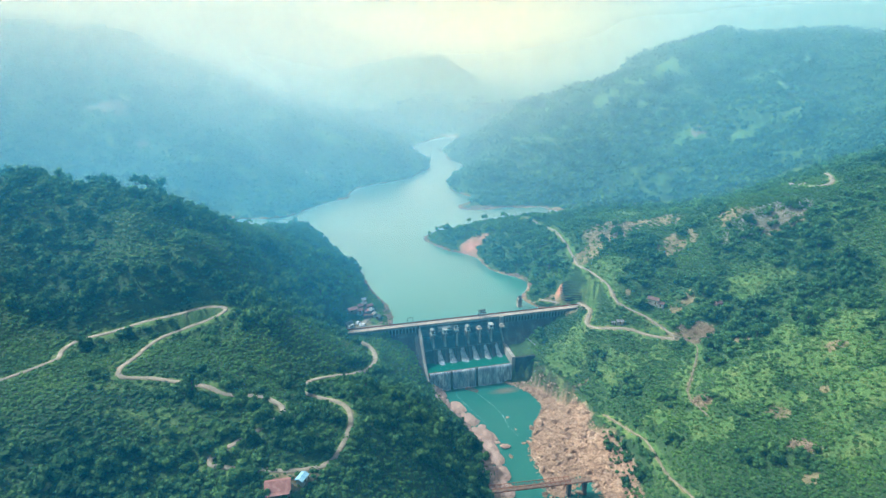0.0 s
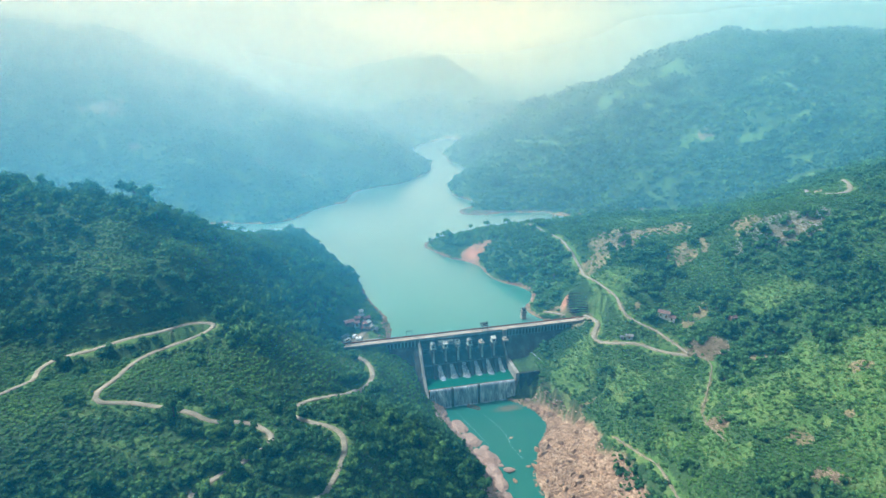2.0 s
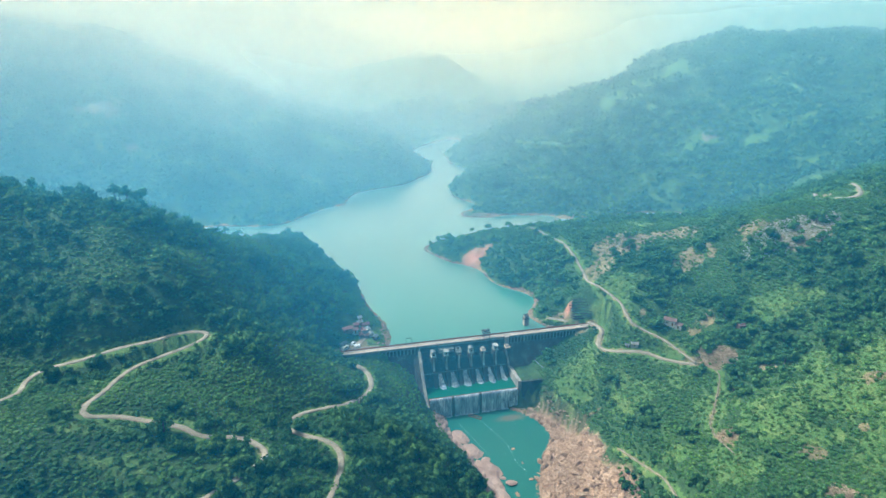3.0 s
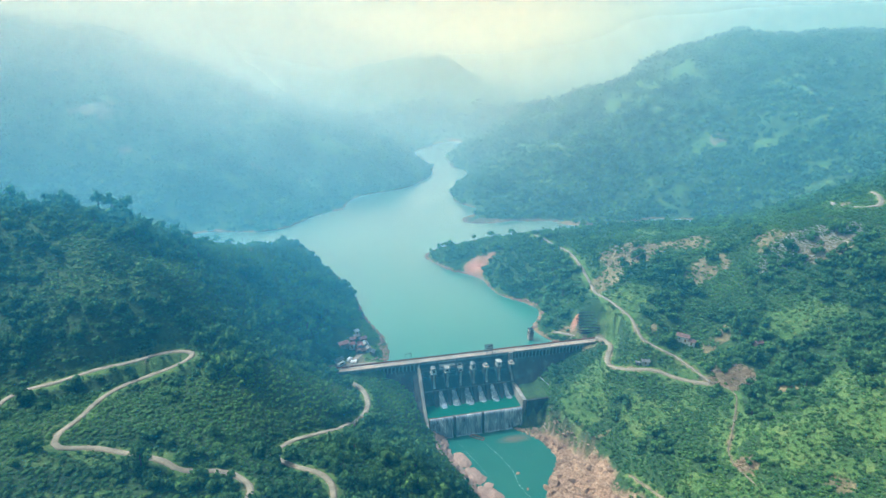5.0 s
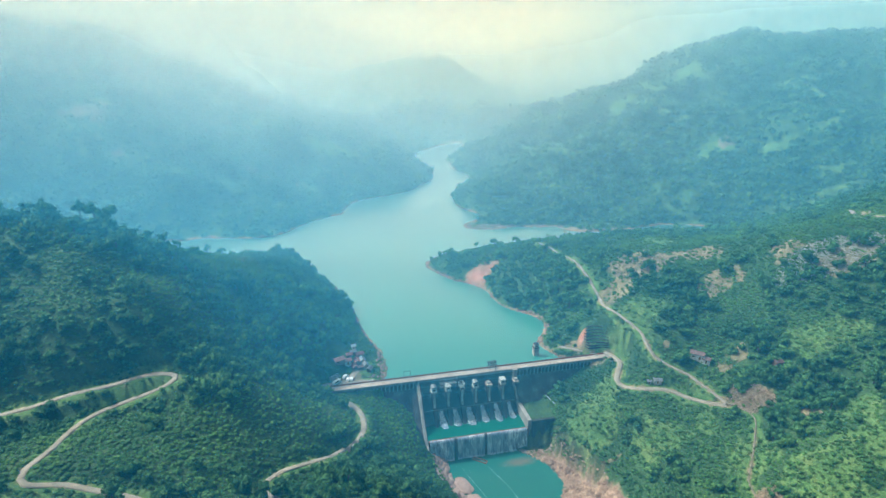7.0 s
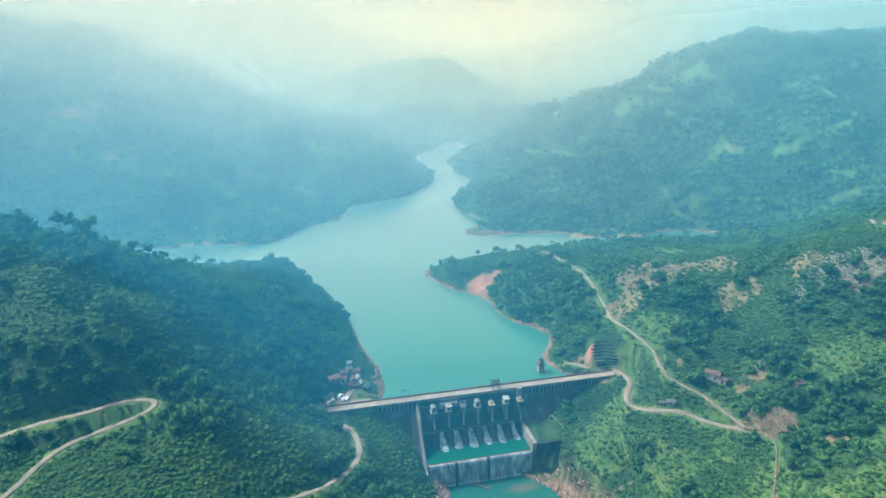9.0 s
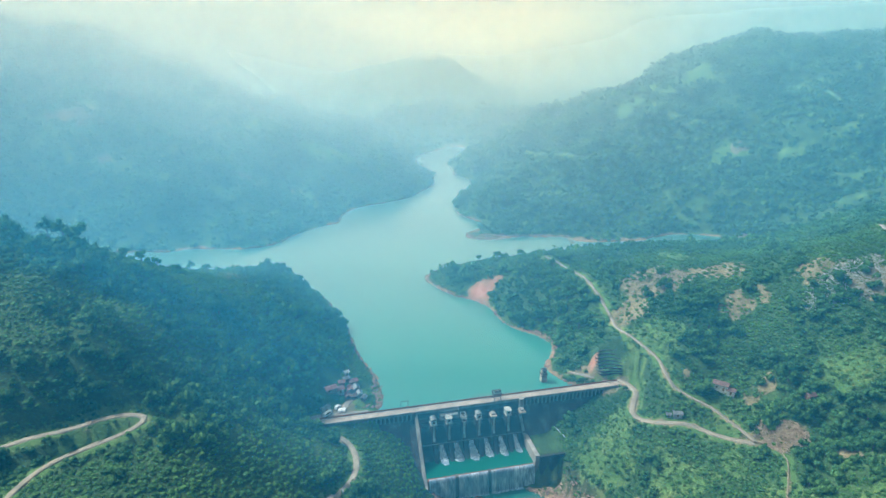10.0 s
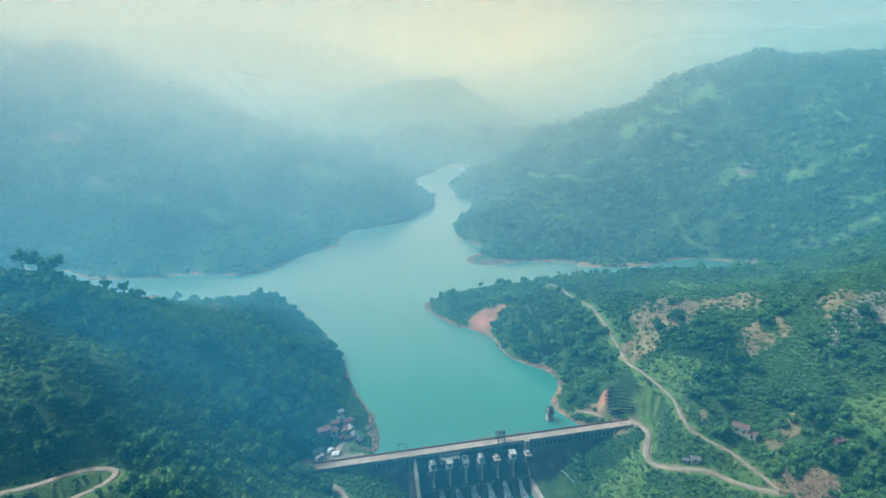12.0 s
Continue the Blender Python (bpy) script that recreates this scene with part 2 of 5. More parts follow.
# Dark tone for walls; on the sill it carries the bays' shade.
DARK_CONCRETE = rough_stuff("dark_concrete", (0.014, 0.02, 0.018), (0.03, 0.036, 0.032), (0.065, 0.068, 0.06), 5.0, 0.9, 0.4, 0.2, (1, 1, 0.2), True)
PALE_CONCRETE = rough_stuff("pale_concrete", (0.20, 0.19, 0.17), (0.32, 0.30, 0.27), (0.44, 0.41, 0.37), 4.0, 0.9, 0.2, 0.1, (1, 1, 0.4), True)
DECK = rough_stuff("dusty_deck", (0.30, 0.24, 0.19), (0.38, 0.31, 0.25), (0.46, 0.39, 0.32), 6.0, 0.95, 0.15, 0.05, (1, 1, 1), True)
STEEL = rough_stuff("dark_steel", (0.06, 0.065, 0.07), (0.10, 0.10, 0.10), (0.16, 0.13, 0.11), 2.0, 0.6, 0.1, 0.05, (1, 1, 1), True, 0.4)
RUST = rough_stuff("rust_red_steel", (0.20, 0.07, 0.045), (0.28, 0.10, 0.06), (0.34, 0.15, 0.09), 2.0, 0.8, 0.2, 0.05, (1, 1, 1), True, 0.2)
WHITEWASH = rough_stuff("whitewash", (0.30, 0.32, 0.31), (0.42, 0.43, 0.41), (0.56, 0.56, 0.53), 2.5, 0.85, 0.1, 0.05, (1, 1, 0.5), True)
PLASTER = rough_stuff("white_plaster", (0.5, 0.5, 0.48), (0.68, 0.67, 0.64), (0.78, 0.77, 0.74), 2.5, 0.85, 0.1, 0.05, (1, 1, 0.5), True)
TIN = rough_stuff("tin_roof", (0.15, 0.16, 0.165), (0.23, 0.24, 0.24), (0.32, 0.30, 0.27), 2.0, 0.5, 0.2, 0.05, (1, 1, 1), True, 0.5)
RED_TIN = rough_stuff("red_tin_roof", (0.17, 0.075, 0.07), (0.26, 0.115, 0.105), (0.34, 0.20, 0.175), 2.0, 0.7, 0.2, 0.05, (1, 1, 1), True)
DARK_TIN = rough_stuff("brown_tin_roof", (0.09, 0.055, 0.05), (0.14, 0.08, 0.07), (0.2, 0.12, 0.1), 2.0, 0.7, 0.2, 0.05, (1, 1, 1), True)
BLUE_TIN = rough_stuff("blue_tin_roof", (0.2, 0.42, 0.62), (0.3, 0.52, 0.7), (0.42, 0.6, 0.74), 2.0, 0.6, 0.2, 0.05, (1, 1, 1), True)
WOOD = rough_stuff("old_timber", (0.10, 0.065, 0.045), (0.17, 0.11, 0.075), (0.24, 0.17, 0.12), 2.0, 0.85, 0.3, 0.05, (1, 1, 1), True)
DIRT_ROAD = rough_stuff("dirt_road", (0.19, 0.17, 0.128), (0.27, 0.236, 0.18), (0.36, 0.315, 0.245), 9.0, 0.95, 0.3, 0.15)
TRACK_EARTH = rough_stuff("trodden_earth", (0.14, 0.125, 0.08), (0.22, 0.19, 0.125), (0.34, 0.29, 0.21), 4.0, 0.95, 0.3, 0.15)
SAND_ROCK = rough_stuff("sandstone", (0.20, 0.125, 0.085), (0.38, 0.25, 0.165), (0.54, 0.40, 0.28), 4.0, 0.9, 1.0, 1.0)
PINK_ROCK = rough_stuff("pink_rock", (0.24, 0.16, 0.13), (0.34, 0.24, 0.20), (0.44, 0.33, 0.28), 8.0, 0.9, 0.7, 0.5)
SHORE_ROCK = rough_stuff("shore_rock", (0.17, 0.10, 0.07), (0.27, 0.17, 0.12), (0.37, 0.26, 0.19), 7.0, 0.9, 0.7, 0.5)
LEAVES = leaf_material("forest_leaves", (0.05, 0.118, 0.042), (0.068, 0.15, 0.048), (0.092, 0.182, 0.056))
BUSH = leaf_material("scrub_leaves", (0.046, 0.112, 0.03), (0.06, 0.135, 0.034), (0.082, 0.16, 0.04), 14.0)
TUFT = leaf_material("grass_tufts", (0.07, 0.14, 0.036), (0.11, 0.168, 0.054), (0.185, 0.205, 0.085), 6.0)
FAR_LEAVES = leaf_material("distant_leaves", (0.036, 0.088, 0.032), (0.056, 0.12, 0.04), (0.08, 0.152, 0.05), 22.0, 2.2)
BARK = rough_stuff("bark", (0.06, 0.045, 0.035), (0.11, 0.085, 0.065), (0.16, 0.13, 0.10), 1.0, 0.95, 0.5, 0.05)
GLASS_DARK, gt, gp = material("dark_window_glass", 0.1)
gp.inputs["Base Color"].default_value = (0.02, 0.025, 0.03, 1)
WHITE_PAINT = rough_stuff("car_paint_white", (0.7, 0.7, 0.7), (0.78, 0.78, 0.78), (0.8, 0.8, 0.8), 2.0, 0.3, 0.0, 0.01, (1, 1, 1), True)
RED_PAINT = rough_stuff("car_paint_red", (0.24, 0.05, 0.04), (0.29, 0.065, 0.05), (0.32, 0.08, 0.06), 2.0, 0.3, 0.0, 0.01, (1, 1, 1), True)
DRY_STICK = rough_stuff("dry_sticks", (0.26, 0.19, 0.12), (0.36, 0.275, 0.18), (0.46, 0.37, 0.26), 1.5, 0.9, 0.2, 0.05)
DEAD_WOOD = rough_stuff("bleached_wood", (0.34, 0.32, 0.26), (0.46, 0.44, 0.36), (0.58, 0.55, 0.46), 1.5, 0.9, 0.2, 0.05)
TYRE = rough_stuff("tyre_rubber", (0.02, 0.02, 0.02), (0.03, 0.03, 0.03), (0.04, 0.04, 0.04), 1.0, 0.9, 0.0, 0.01, (1, 1, 1), True)


# ---------------------------------------------------------------- mesh helpers
def part(name, bm, mat, parent=None, label=""):
    """Links a bmesh as one mesh object, under a thing or a part where one is given."""
    data = bpy.data.meshes.new(name)
    bm.normal_update()
    bm.to_mesh(data)
    bm.free()
    data.materials.append(mat)
    ob = new(name, data)
    if parent:
        ob.parent = parent
    return tagged(ob, label)


def box(bm, x0, x1, y0, y1, z0, z1, bevel=0.0, turn=None):
    vs = bmesh.ops.create_cube(bm, size=1, matrix=Matrix.LocRotScale(((x0 + x1) / 2, (y0 + y1) / 2, (z0 + z1) / 2), None, (x1 - x0, y1 - y0, z1 - z0)))["verts"]
    if bevel:
        es = list({e for v in vs for e in v.link_edges})
        bevelled = bmesh.ops.bevel(bm, geom=es, offset=bevel, segments=1, affect="EDGES")
        vs = list({v for f in bevelled["faces"] for v in f.verts} | {v for v in vs if v.is_valid})
    if turn is not None:
        bmesh.ops.transform(bm, matrix=turn, verts=vs)
    return bm


def boxes(*rows, bevel=0.0):
    bm = bmesh.new()
    for r in rows:
        box(bm, *r, bevel=bevel)
    return bm


def slab(outline, axis, a, b):
    """A prism: an outline of 2D corners pushed from a to b along axis ('x', 'y' or 'z')."""
    bm = bmesh.new()
    put = {"x": lambda p, k: (k, p[0], p[1]), "y": lambda p, k: (p[0], k, p[1]), "z": lambda p, k: (p[0], p[1], k)}[axis]
    lo, hi = [bm.verts.new(put(p, a)) for p in outline], [bm.verts.new(put(p, b)) for p in outline]
    n = len(outline)
    bm.faces.new(lo)
    bm.faces.new(hi[::-1])
    for i in range(n):
        bm.faces.new((lo[i], hi[i], hi[(i + 1) % n], lo[(i + 1) % n]))
    bmesh.ops.recalc_face_normals(bm, faces=bm.faces)
    return bm


def bar(bm, a, b, r, sides=6):
    """A round bar from a to b."""
    a, b = Vector(a), Vector(b)
    m = Matrix.Translation((a + b) / 2) @ (b - a).to_track_quat("Z", "Y").to_matrix().to_4x4()
    bmesh.ops.create_cone(bm, cap_ends=True, segments=sides, radius1=r, radius2=r, depth=(b - a).length, matrix=m)
    return bm


def empty(name, m, label, category, group="", kind=""):
    ob = new(name)
    ob.matrix_world = m
    return tagged(ob, label, category, group, kind)


def stuff_mesh(name, verts, faces, mat, smooth_faces=False):
    """One mesh from arrays of corners and of triangles."""
    data = bpy.data.meshes.new(name)
    n, k = len(verts), len(faces)
    data.vertices.add(n)
    data.vertices.foreach_set("co", np.ascontiguousarray(verts, dtype=np.float32).ravel())
    data.loops.add(k * 3)
    data.loops.foreach_set("vertex_index", np.ascontiguousarray(faces, dtype=np.int32).ravel())
    data.polygons.add(k)
    data.polygons.foreach_set("loop_start", np.arange(0, k * 3, 3, dtype=np.int32))
    data.polygons.foreach_set("use_smooth", np.full(k, smooth_faces, dtype=bool))
    data.update(calc_edges=True)
    data.materials.append(mat)
    return new(name, data)


# ---------------------------------------------------------------- the lie of the land
# Landform lines: x, y, height over the lake's level, in metres.
SHORE_LEFT_FAR = [(-420, 668, 0), (-352, 665, 0), (-291, 651, 0), (-246, 657, 0), (-202, 653, 0), (-173, 662, 0), (-158, 689, 0), (-145, 718, 0), (-116, 741, 0), (-114, 787, 0), (-70, 825, 0), (-38, 870, 0), (-21, 905, 0), (-24, 971, 0), (-52, 1073, 0), (-27, 1131, 0), (5, 1172, 0), (60, 1215, 2)]
SHORE_RIGHT_FAR = [(30, 1120, 0), (-2, 1054, 0), (4, 997, 0), (31, 931, 0), (12, 858, 0), (9, 804, 0), (19, 765, 0), (37, 750, 0), (21, 717, 0), (17, 699, 0), (26, 688, 0), (59, 692, 0), (94, 698, 0), (118, 707, 0), (115, 682, 0), (168, 679, 0), (209, 672, 0), (271, 678, 0), (314, 687, 0), (350, 690, 2)]
SHORE_HEADLAND = [(62, 450, 0), (70, 464, 0), (72, 479, 0), (65, 490, 0), (50, 496, 0), (36, 529, 0), (22, 548, 0), (12, 548, 0), (-10, 574, 0), (-20, 591, 0), (-10, 604, 0), (40, 632, 0), (112, 656, 0), (180, 655, 0), (244, 656, 0), (310, 672, 0)]
SHORE_LEFT_NEAR = [(-34, 400, 0), (-41, 423, 0), (-47, 440, 0), (-58, 460, 0), (-71, 490, 0), (-83, 515, 0), (-100, 548, 0), (-140, 580, 0), (-189, 602, 0), (-250, 622, 0), (-294, 638, 0), (-352, 655, 0)]
LAKE_BED = [(-10, 415, -12), (30, 425, -12), (10, 460, -12), (-10, 500, -12), (-30, 545, -12), (-60, 580, -12), (-100, 620, -12), (-150, 625, -10), (-200, 630, -9), (-40, 640, -12), (30, 660, -9), (-60, 700, -12), (-80, 760, -10), (-30, 800, -10), (-5, 870, -9), (5, 930, -8), (-12, 1000, -8), (-18, 1080, -7), (90, 676, -8), (170, 667, -7), (240, 667, -6)]
RIVER_BED = [(10, 365, -37), (30, 362, -38), (45, 340, -38), (40, 310, -38), (40, 280, -38), (42, 240, -39), (52, 190, -40), (60, 120, -41), (60, 20, -42), (70, -120, -42), (90, -380, -44)]
RIVER_BANKS = [(-4, 366, -31), (2, 351, -31), (9, 332, -31), (16, 318, -31), (24, 299, -31), (27, 280, -31), (31, 265, -31), (32, 230, -31), (54, 366, -34), (64, 356, -34), (68, 346, -31), (62, 335, -31), (56, 321, -31), (49, 304, -31), (50, 282, -31), (56, 260, -31), (66, 225, -32), (86, 340, -20), (97, 324, -20), (91, 306, -26), (97, 290, -25), (100, 270, -26), (98, 250, -27)]
LEFT_HILL = [(-281, 385, 114), (-263, 390, 110), (-229, 388, 104), (-189, 400, 99), (-177, 430, 75), (-155, 468, 55), (-138, 505, 36), (-122, 528, 28), (-102, 490, 26), (-78, 496, 6), (-138, 555, 12), (-200, 555, 10), (-240, 545, 10), (-300, 550, 8), (-290, 470, 54), (-240, 450, 62), (-380, 560, 10), (-190, 500, 30), (-235, 500, 34), (-132, 443, 54), (-188, 385, 100), (-175, 352, 95), (-143, 338, 88), (-157, 345, 80), (-164, 320, 78), (-118, 330, 62), (-119, 318, 55), (-96, 348, 38), (-101, 314, 52), (-95, 302, 40), (-75, 307, 33), (-68, 322, 27), (-62, 360, 8), (-68, 384, 4), (-62, 400, 5), (-75, 425, 18), (-64, 445, 6), (-95, 400, 32), (-110, 400, 45), (-20, 358, -12), (-26, 340, -10)]
LEFT_FOOT = [(-136, 297, 40), (-98, 308, 49), (-168, 288, 36), (-205, 300, 48), (-230, 330, 72), (-155, 221, 58), (-138, 248, 47), (-105, 246, 47), (-160, 273, 52), (-136, 287, 47), (-111, 221, 46), (-116, 202, 38), (-143, 187, 50), (-52, 222, 35), (-44, 242, 32), (-73, 276, 27), (-43, 315, 4), (-43, 337, 4), (-26, 303, 11), (-17, 255, 13), (4, 265, -8), (10, 300, -16), (5, 320, -18), (-80, 180, 30), (-60, 150, 30), (-10, 200, 5), (-150, 100, 60), (-150, -20, 60), (-300, 200, 95), (-300, 60, 100), (-260, 270, 70), (-320, 300, 100)]
RIGHT_HILL = [(100, 420, 3), (100, 380, 7), (125, 372, 8), (150, 361, 11), (108, 465, 22), (86, 500, 27), (76, 561, 32), (92, 545, 30), (60, 560, 24), (32, 572, 16), (5, 582, 9), (-10, 586, 4), (50, 530, 14), (70, 510, 19), (82, 439, 8), (70, 440, 2), (122, 440, 36), (133, 400, 30), (148, 389, 19), (174, 447, 40), (174, 461, 50), (174, 395, 34), (209, 557, 40), (170, 570, 36), (130, 560, 36), (260, 530, 58), (240, 540, 46), (297, 500, 84), (347, 480, 104), (290, 460, 90), (231, 416, 64), (224, 438, 72), (241, 377, 54), (130, 600, 24), (220, 610, 24), (300, 590, 50), (380, 600, 70), (420, 480, 120), (400, 380, 100)]
RIGHT_FOOT = [(194, 343, 24), (191, 315, 28), (144, 313, 6), (159, 345, 10), (107, 335, -4), (85, 366, -4), (97, 312, -9), (145, 289, 5), (118, 278, -6), (116, 260, -4), (110, 235, -8), (145, 263, 5), (180, 282, 17), (224, 313, 40), (182, 246, 18), (202, 373, 39), (170, 353, 17), (168, 293, 18), (240, 270, 42), (270, 350, 60), (320, 320, 78), (200, 180, 20), (260, 80, 45), (340, 200, 80), (300, -60, 60), (130, 180, -8), (130, 60, -10), (88, 392, -6), (80, 375, -8), (86, 356, -12), (76, 368, -14), (62, 386, -17)]
FAR_LEFT_HILLS = [(-199, 796, 22), (-288, 706, 48), (-120, 843, 14), (-70, 870, 16), (-40, 905, 9), (-60, 960, 16), (-228, 880, 60), (-392, 775, 78), (-500, 740, 80), (-520, 900, 130), (-330, 960, 85), (-190, 1000, 50), (-130, 1100, 30), (-790, 1250, 184), (-729, 1350, 182), (-658, 1450, 186), (-583, 1450, 143), (-560, 1690, 100), (-440, 1690, 66), (-489, 1430, 100), (-413, 1400, 64), (-310, 1350, 38), (-190, 1300, 22), (-80, 1260, 12), (-560, 1180, 140), (-400, 1180, 90), (-900, 900, 190), (-1400, 1200, 230), (-700, 500, 130), (-900, 100, 120)]
FAR_RIGHT_HILLS = [(191, 1380, 34), (227, 1330, 40), (279, 1280, 54), (320, 1250, 71), (348, 1220, 96), (377, 1200, 130), (414, 1180, 168), (500, 1150, 178), (570, 1130, 176), (661, 1100, 178), (720, 1130, 180), (341, 854, 66), (256, 955, 75), (100, 838, 33), (411, 824, 76), (48, 788, 27), (196, 801, 26), (415, 762, 38), (40, 1010, 22), (120, 1060, 45), (110, 960, 40), (280, 1100, 98), (480, 960, 125), (600, 850, 110), (700, 700, 100), (900, 1000, 200), (600, 1350, 130), (450, 1450, 90), (900, 500, 160), (900, 100, 150)]
DISTANCE = [(-1029, 2300, 236), (-745, 2300, 248), (-500, 2300, 246), (-297, 2300, 145), (-107, 2300, 74), (68, 2300, 47), (205, 2300, 34), (326, 2300, 34), (-266, 3300, 67), (181, 3300, 43), (426, 3300, 150), (612, 3300, 242), (826, 3300, 281), (1233, 3300, 279), (1639, 3300, 276), (1102, 2300, 188), (1187, 2300, 233), (1311, 2300, 256), (1434, 2300, 269), (-198, 1550, 104), (-97, 1550, 122), (0, 1550, 122), (80, 1550, 74), (133, 1550, 36), (200, 1620, 24), (230, 1800, 26), (-300, 1800, 60), (-900, 1800, 190), (600, 1900, 60), (900, 1800, 110), (-1800, 2400, 260), (2200, 2300, 280), (-900, 3400, 260), (-2500, 3400, 270), (2800, 3400, 290), (0, 4600, 240), (-2000, 4600, 260), (2000, 4600, 270), (-4500, 2000, 250), (4500, 2000, 250), (-4500, -400, 150), (4500, -400, 150), (4500, 4600, 250), (-4500, 4600, 250)]
LANDFORM = np.array(SHORE_LEFT_FAR + SHORE_RIGHT_FAR + SHORE_HEADLAND + SHORE_LEFT_NEAR + LAKE_BED + RIVER_BED + RIVER_BANKS
                    + LEFT_HILL + LEFT_FOOT + RIGHT_HILL + RIGHT_FOOT + FAR_LEFT_HILLS + FAR_RIGHT_HILLS + DISTANCE, float)


def spread(xy, centres, soft):
    """Distances, softened, between places and the landform's knots."""
    d2 = (xy[:, None, 0] - centres[None, :, 0]) ** 2 + (xy[:, None, 1] - centres[None, :, 1]) ** 2
    return np.sqrt(d2 + soft * soft)


def solve_land(knots, soft=14.0, slack=3.0):
    n = len(knots)
    a = np.zeros((n + 1, n + 1))
    a[:n, :n] = -spread(knots, knots, soft) + slack * np.eye(n)
    a[:n, n] = a[n, :n] = 1
    return np.linalg.solve(a, np.append(knots[:, 2], 0))


LAND = solve_land(LANDFORM)


def value_noise(x, y, size, seed):
    """Smooth noise from -1 to 1 with cells of that size."""
    table = np.random.RandomState(seed).uniform(-1, 1, (256, 256))
    u, v = np.asarray(x) / size, np.asarray(y) / size
    i, j = np.floor(u).astype(int), np.floor(v).astype(int)
    f, g = u - i, v - j
    f, g = f * f * (3 - 2 * f), g * g * (3 - 2 * g)
    i, j, k, m = i % 256, j % 256, (i + 1) % 256, (j + 1) % 256
    return (table[i, j] * (1 - f) + table[k, j] * f) * (1 - g) + (table[i, m] * (1 - f) + table[k, m] * f) * g


def smooth(a, b, v):
    t = np.clip((np.asarray(v, float) - a) / (b - a), 0, 1)
    return t * t * (3 - 2 * t)


def base_height(x, y):
    """Height of the smooth land, without the fine relief."""
    x, y = np.atleast_1d(np.asarray(x, float)), np.atleast_1d(np.asarray(y, float))
    out = np.empty(x.size)
    xy = np.stack([x.ravel(), y.ravel()], 1)
    for k in range(0, len(xy), 20000):
        p = xy[k:k + 20000]
        out[k:k + 20000] = -spread(p, LANDFORM, 14.0) @ LAND[:-1] + LAND[-1]
    out = out.reshape(x.shape)
    return out


def height(x, y):
    """Height of the ground with gullies, spurs and knolls."""
    x, y = np.atleast_1d(np.asarray(x, float)), np.atleast_1d(np.asarray(y, float))
    z = base_height(x, y)
    wild = smooth(3, 22, z)
    far = smooth(640, 900, y)
    spurs = 1 - 2 * np.abs(value_noise(x + 0.35 * y, y - 0.2 * x, 95, 3))
    knolls = value_noise(x, y, 38, 5)
    fine = value_noise(x, y, 13, 7)
    broad = 1 - 2 * np.abs(value_noise(x - 0.3 * y, y + 0.3 * x, 210, 9))
    near = 1 - 0.85 * smooth(1250, 1650, y)
    return z + wild * near * (spurs * (2.0 + 15 * far) + knolls * (1.6 + 6.5 * far) + 0.5 * fine + broad * 13 * smooth(760, 1100, y)) + 0.3 * fine


# ---------------------------------------------------------------- roads and clearings on the plan
ROAD_DAM_LEFT = [(-196, 222), (-190, 247), (-190, 266), (-196, 281), (-193, 292), (-181, 297), (-164, 302), (-150, 305), (-138, 310), (-128, 313.5), (-122, 313.5), (-123, 309.5), (-130, 306), (-140, 302), (-150, 295), (-153, 284), (-150, 265), (-152, 253), (-148, 247), (-135, 249), (-118, 246), (-107, 244), (-99, 241), (-85, 244), (-78, 242), (-73, 238), (-72, 233), (-75, 228), (-81, 221), (-88, 214), (-94, 209), (-94, 204), (-88, 203), (-76, 203), (-63, 204), (-53, 208), (-48, 212), (-45, 220), (-43, 231), (-43, 243), (-46, 253), (-52, 259), (-63, 263), (-71, 268), (-73, 276), (-68, 286), (-57, 300), (-49, 320)]
ROAD_DAM_LEFT_END = [(-49, 320), (-44.5, 335), (-43.5, 348), (-46, 360), (-51, 368), (-56, 372)]
ROAD_DAM_RIGHT = [(101, 420), (105, 414), (107, 406), (104, 398), (101, 390), (103, 383), (110, 378), (118, 376), (126, 374), (134, 368), (144, 362), (152, 359)]
ROAD_HILL_RIGHT = [(152, 359), (150, 364), (145, 372), (138, 381), (130, 386), (123, 393), (121, 403), (120, 416), (115, 430), (109, 447), (107, 457), (107, 468), (105, 482), (101, 500), (96, 521), (90, 540), (84, 553), (77, 561)]
TRACK_RIGHT = [(152, 359), (158, 355), (161, 346), (155, 332), (147, 317), (141, 306), (141, 295), (144, 284)]
PATH_RIVERSIDE = [(97, 312), (106, 297), (112, 285), (113, 271), (113, 253), (115, 243), (119, 228)]
ROAD_RIDGE = [(286, 495), (280, 482), (280, 470), (285, 456), (293, 456), (300, 466), (309, 488)]
TRACK_INTAKE = [(98, 424), (92, 428), (84, 432), (76, 435)]
APRON_RIGHT = [(104.5, 425), (106, 421), (107.3, 416), (107.5, 411)]
LANE_VILLAGE = [(-43, 391), (-52, 389.5), (-60, 388), (-68, 387), (-75, 383)]
LANE_HOUSES = [(-60, 388), (-57, 394), (-56, 401), (-53, 407)]


def catmull(points, step=2.5):
    p = np.array(points, float)
    p = np.vstack([2 * p[0] - p[1], p, 2 * p[-1] - p[-2]])
    res = []
    for i in range(1, len(p) - 2):
        n = max(2, int(np.hypot(*(p[i + 1] - p[i])) / step))
        for k in range(n):
            t = k / n
            res.append(0.5 * (2 * p[i] + (p[i + 1] - p[i - 1]) * t + (2 * p[i - 1] - 5 * p[i] + 4 * p[i + 1] - p[i + 2]) * t * t + (3 * p[i] - p[i - 1] - 3 * p[i + 1] + p[i + 2]) * t ** 3))
    res.append(p[-2])
    return np.array(res)


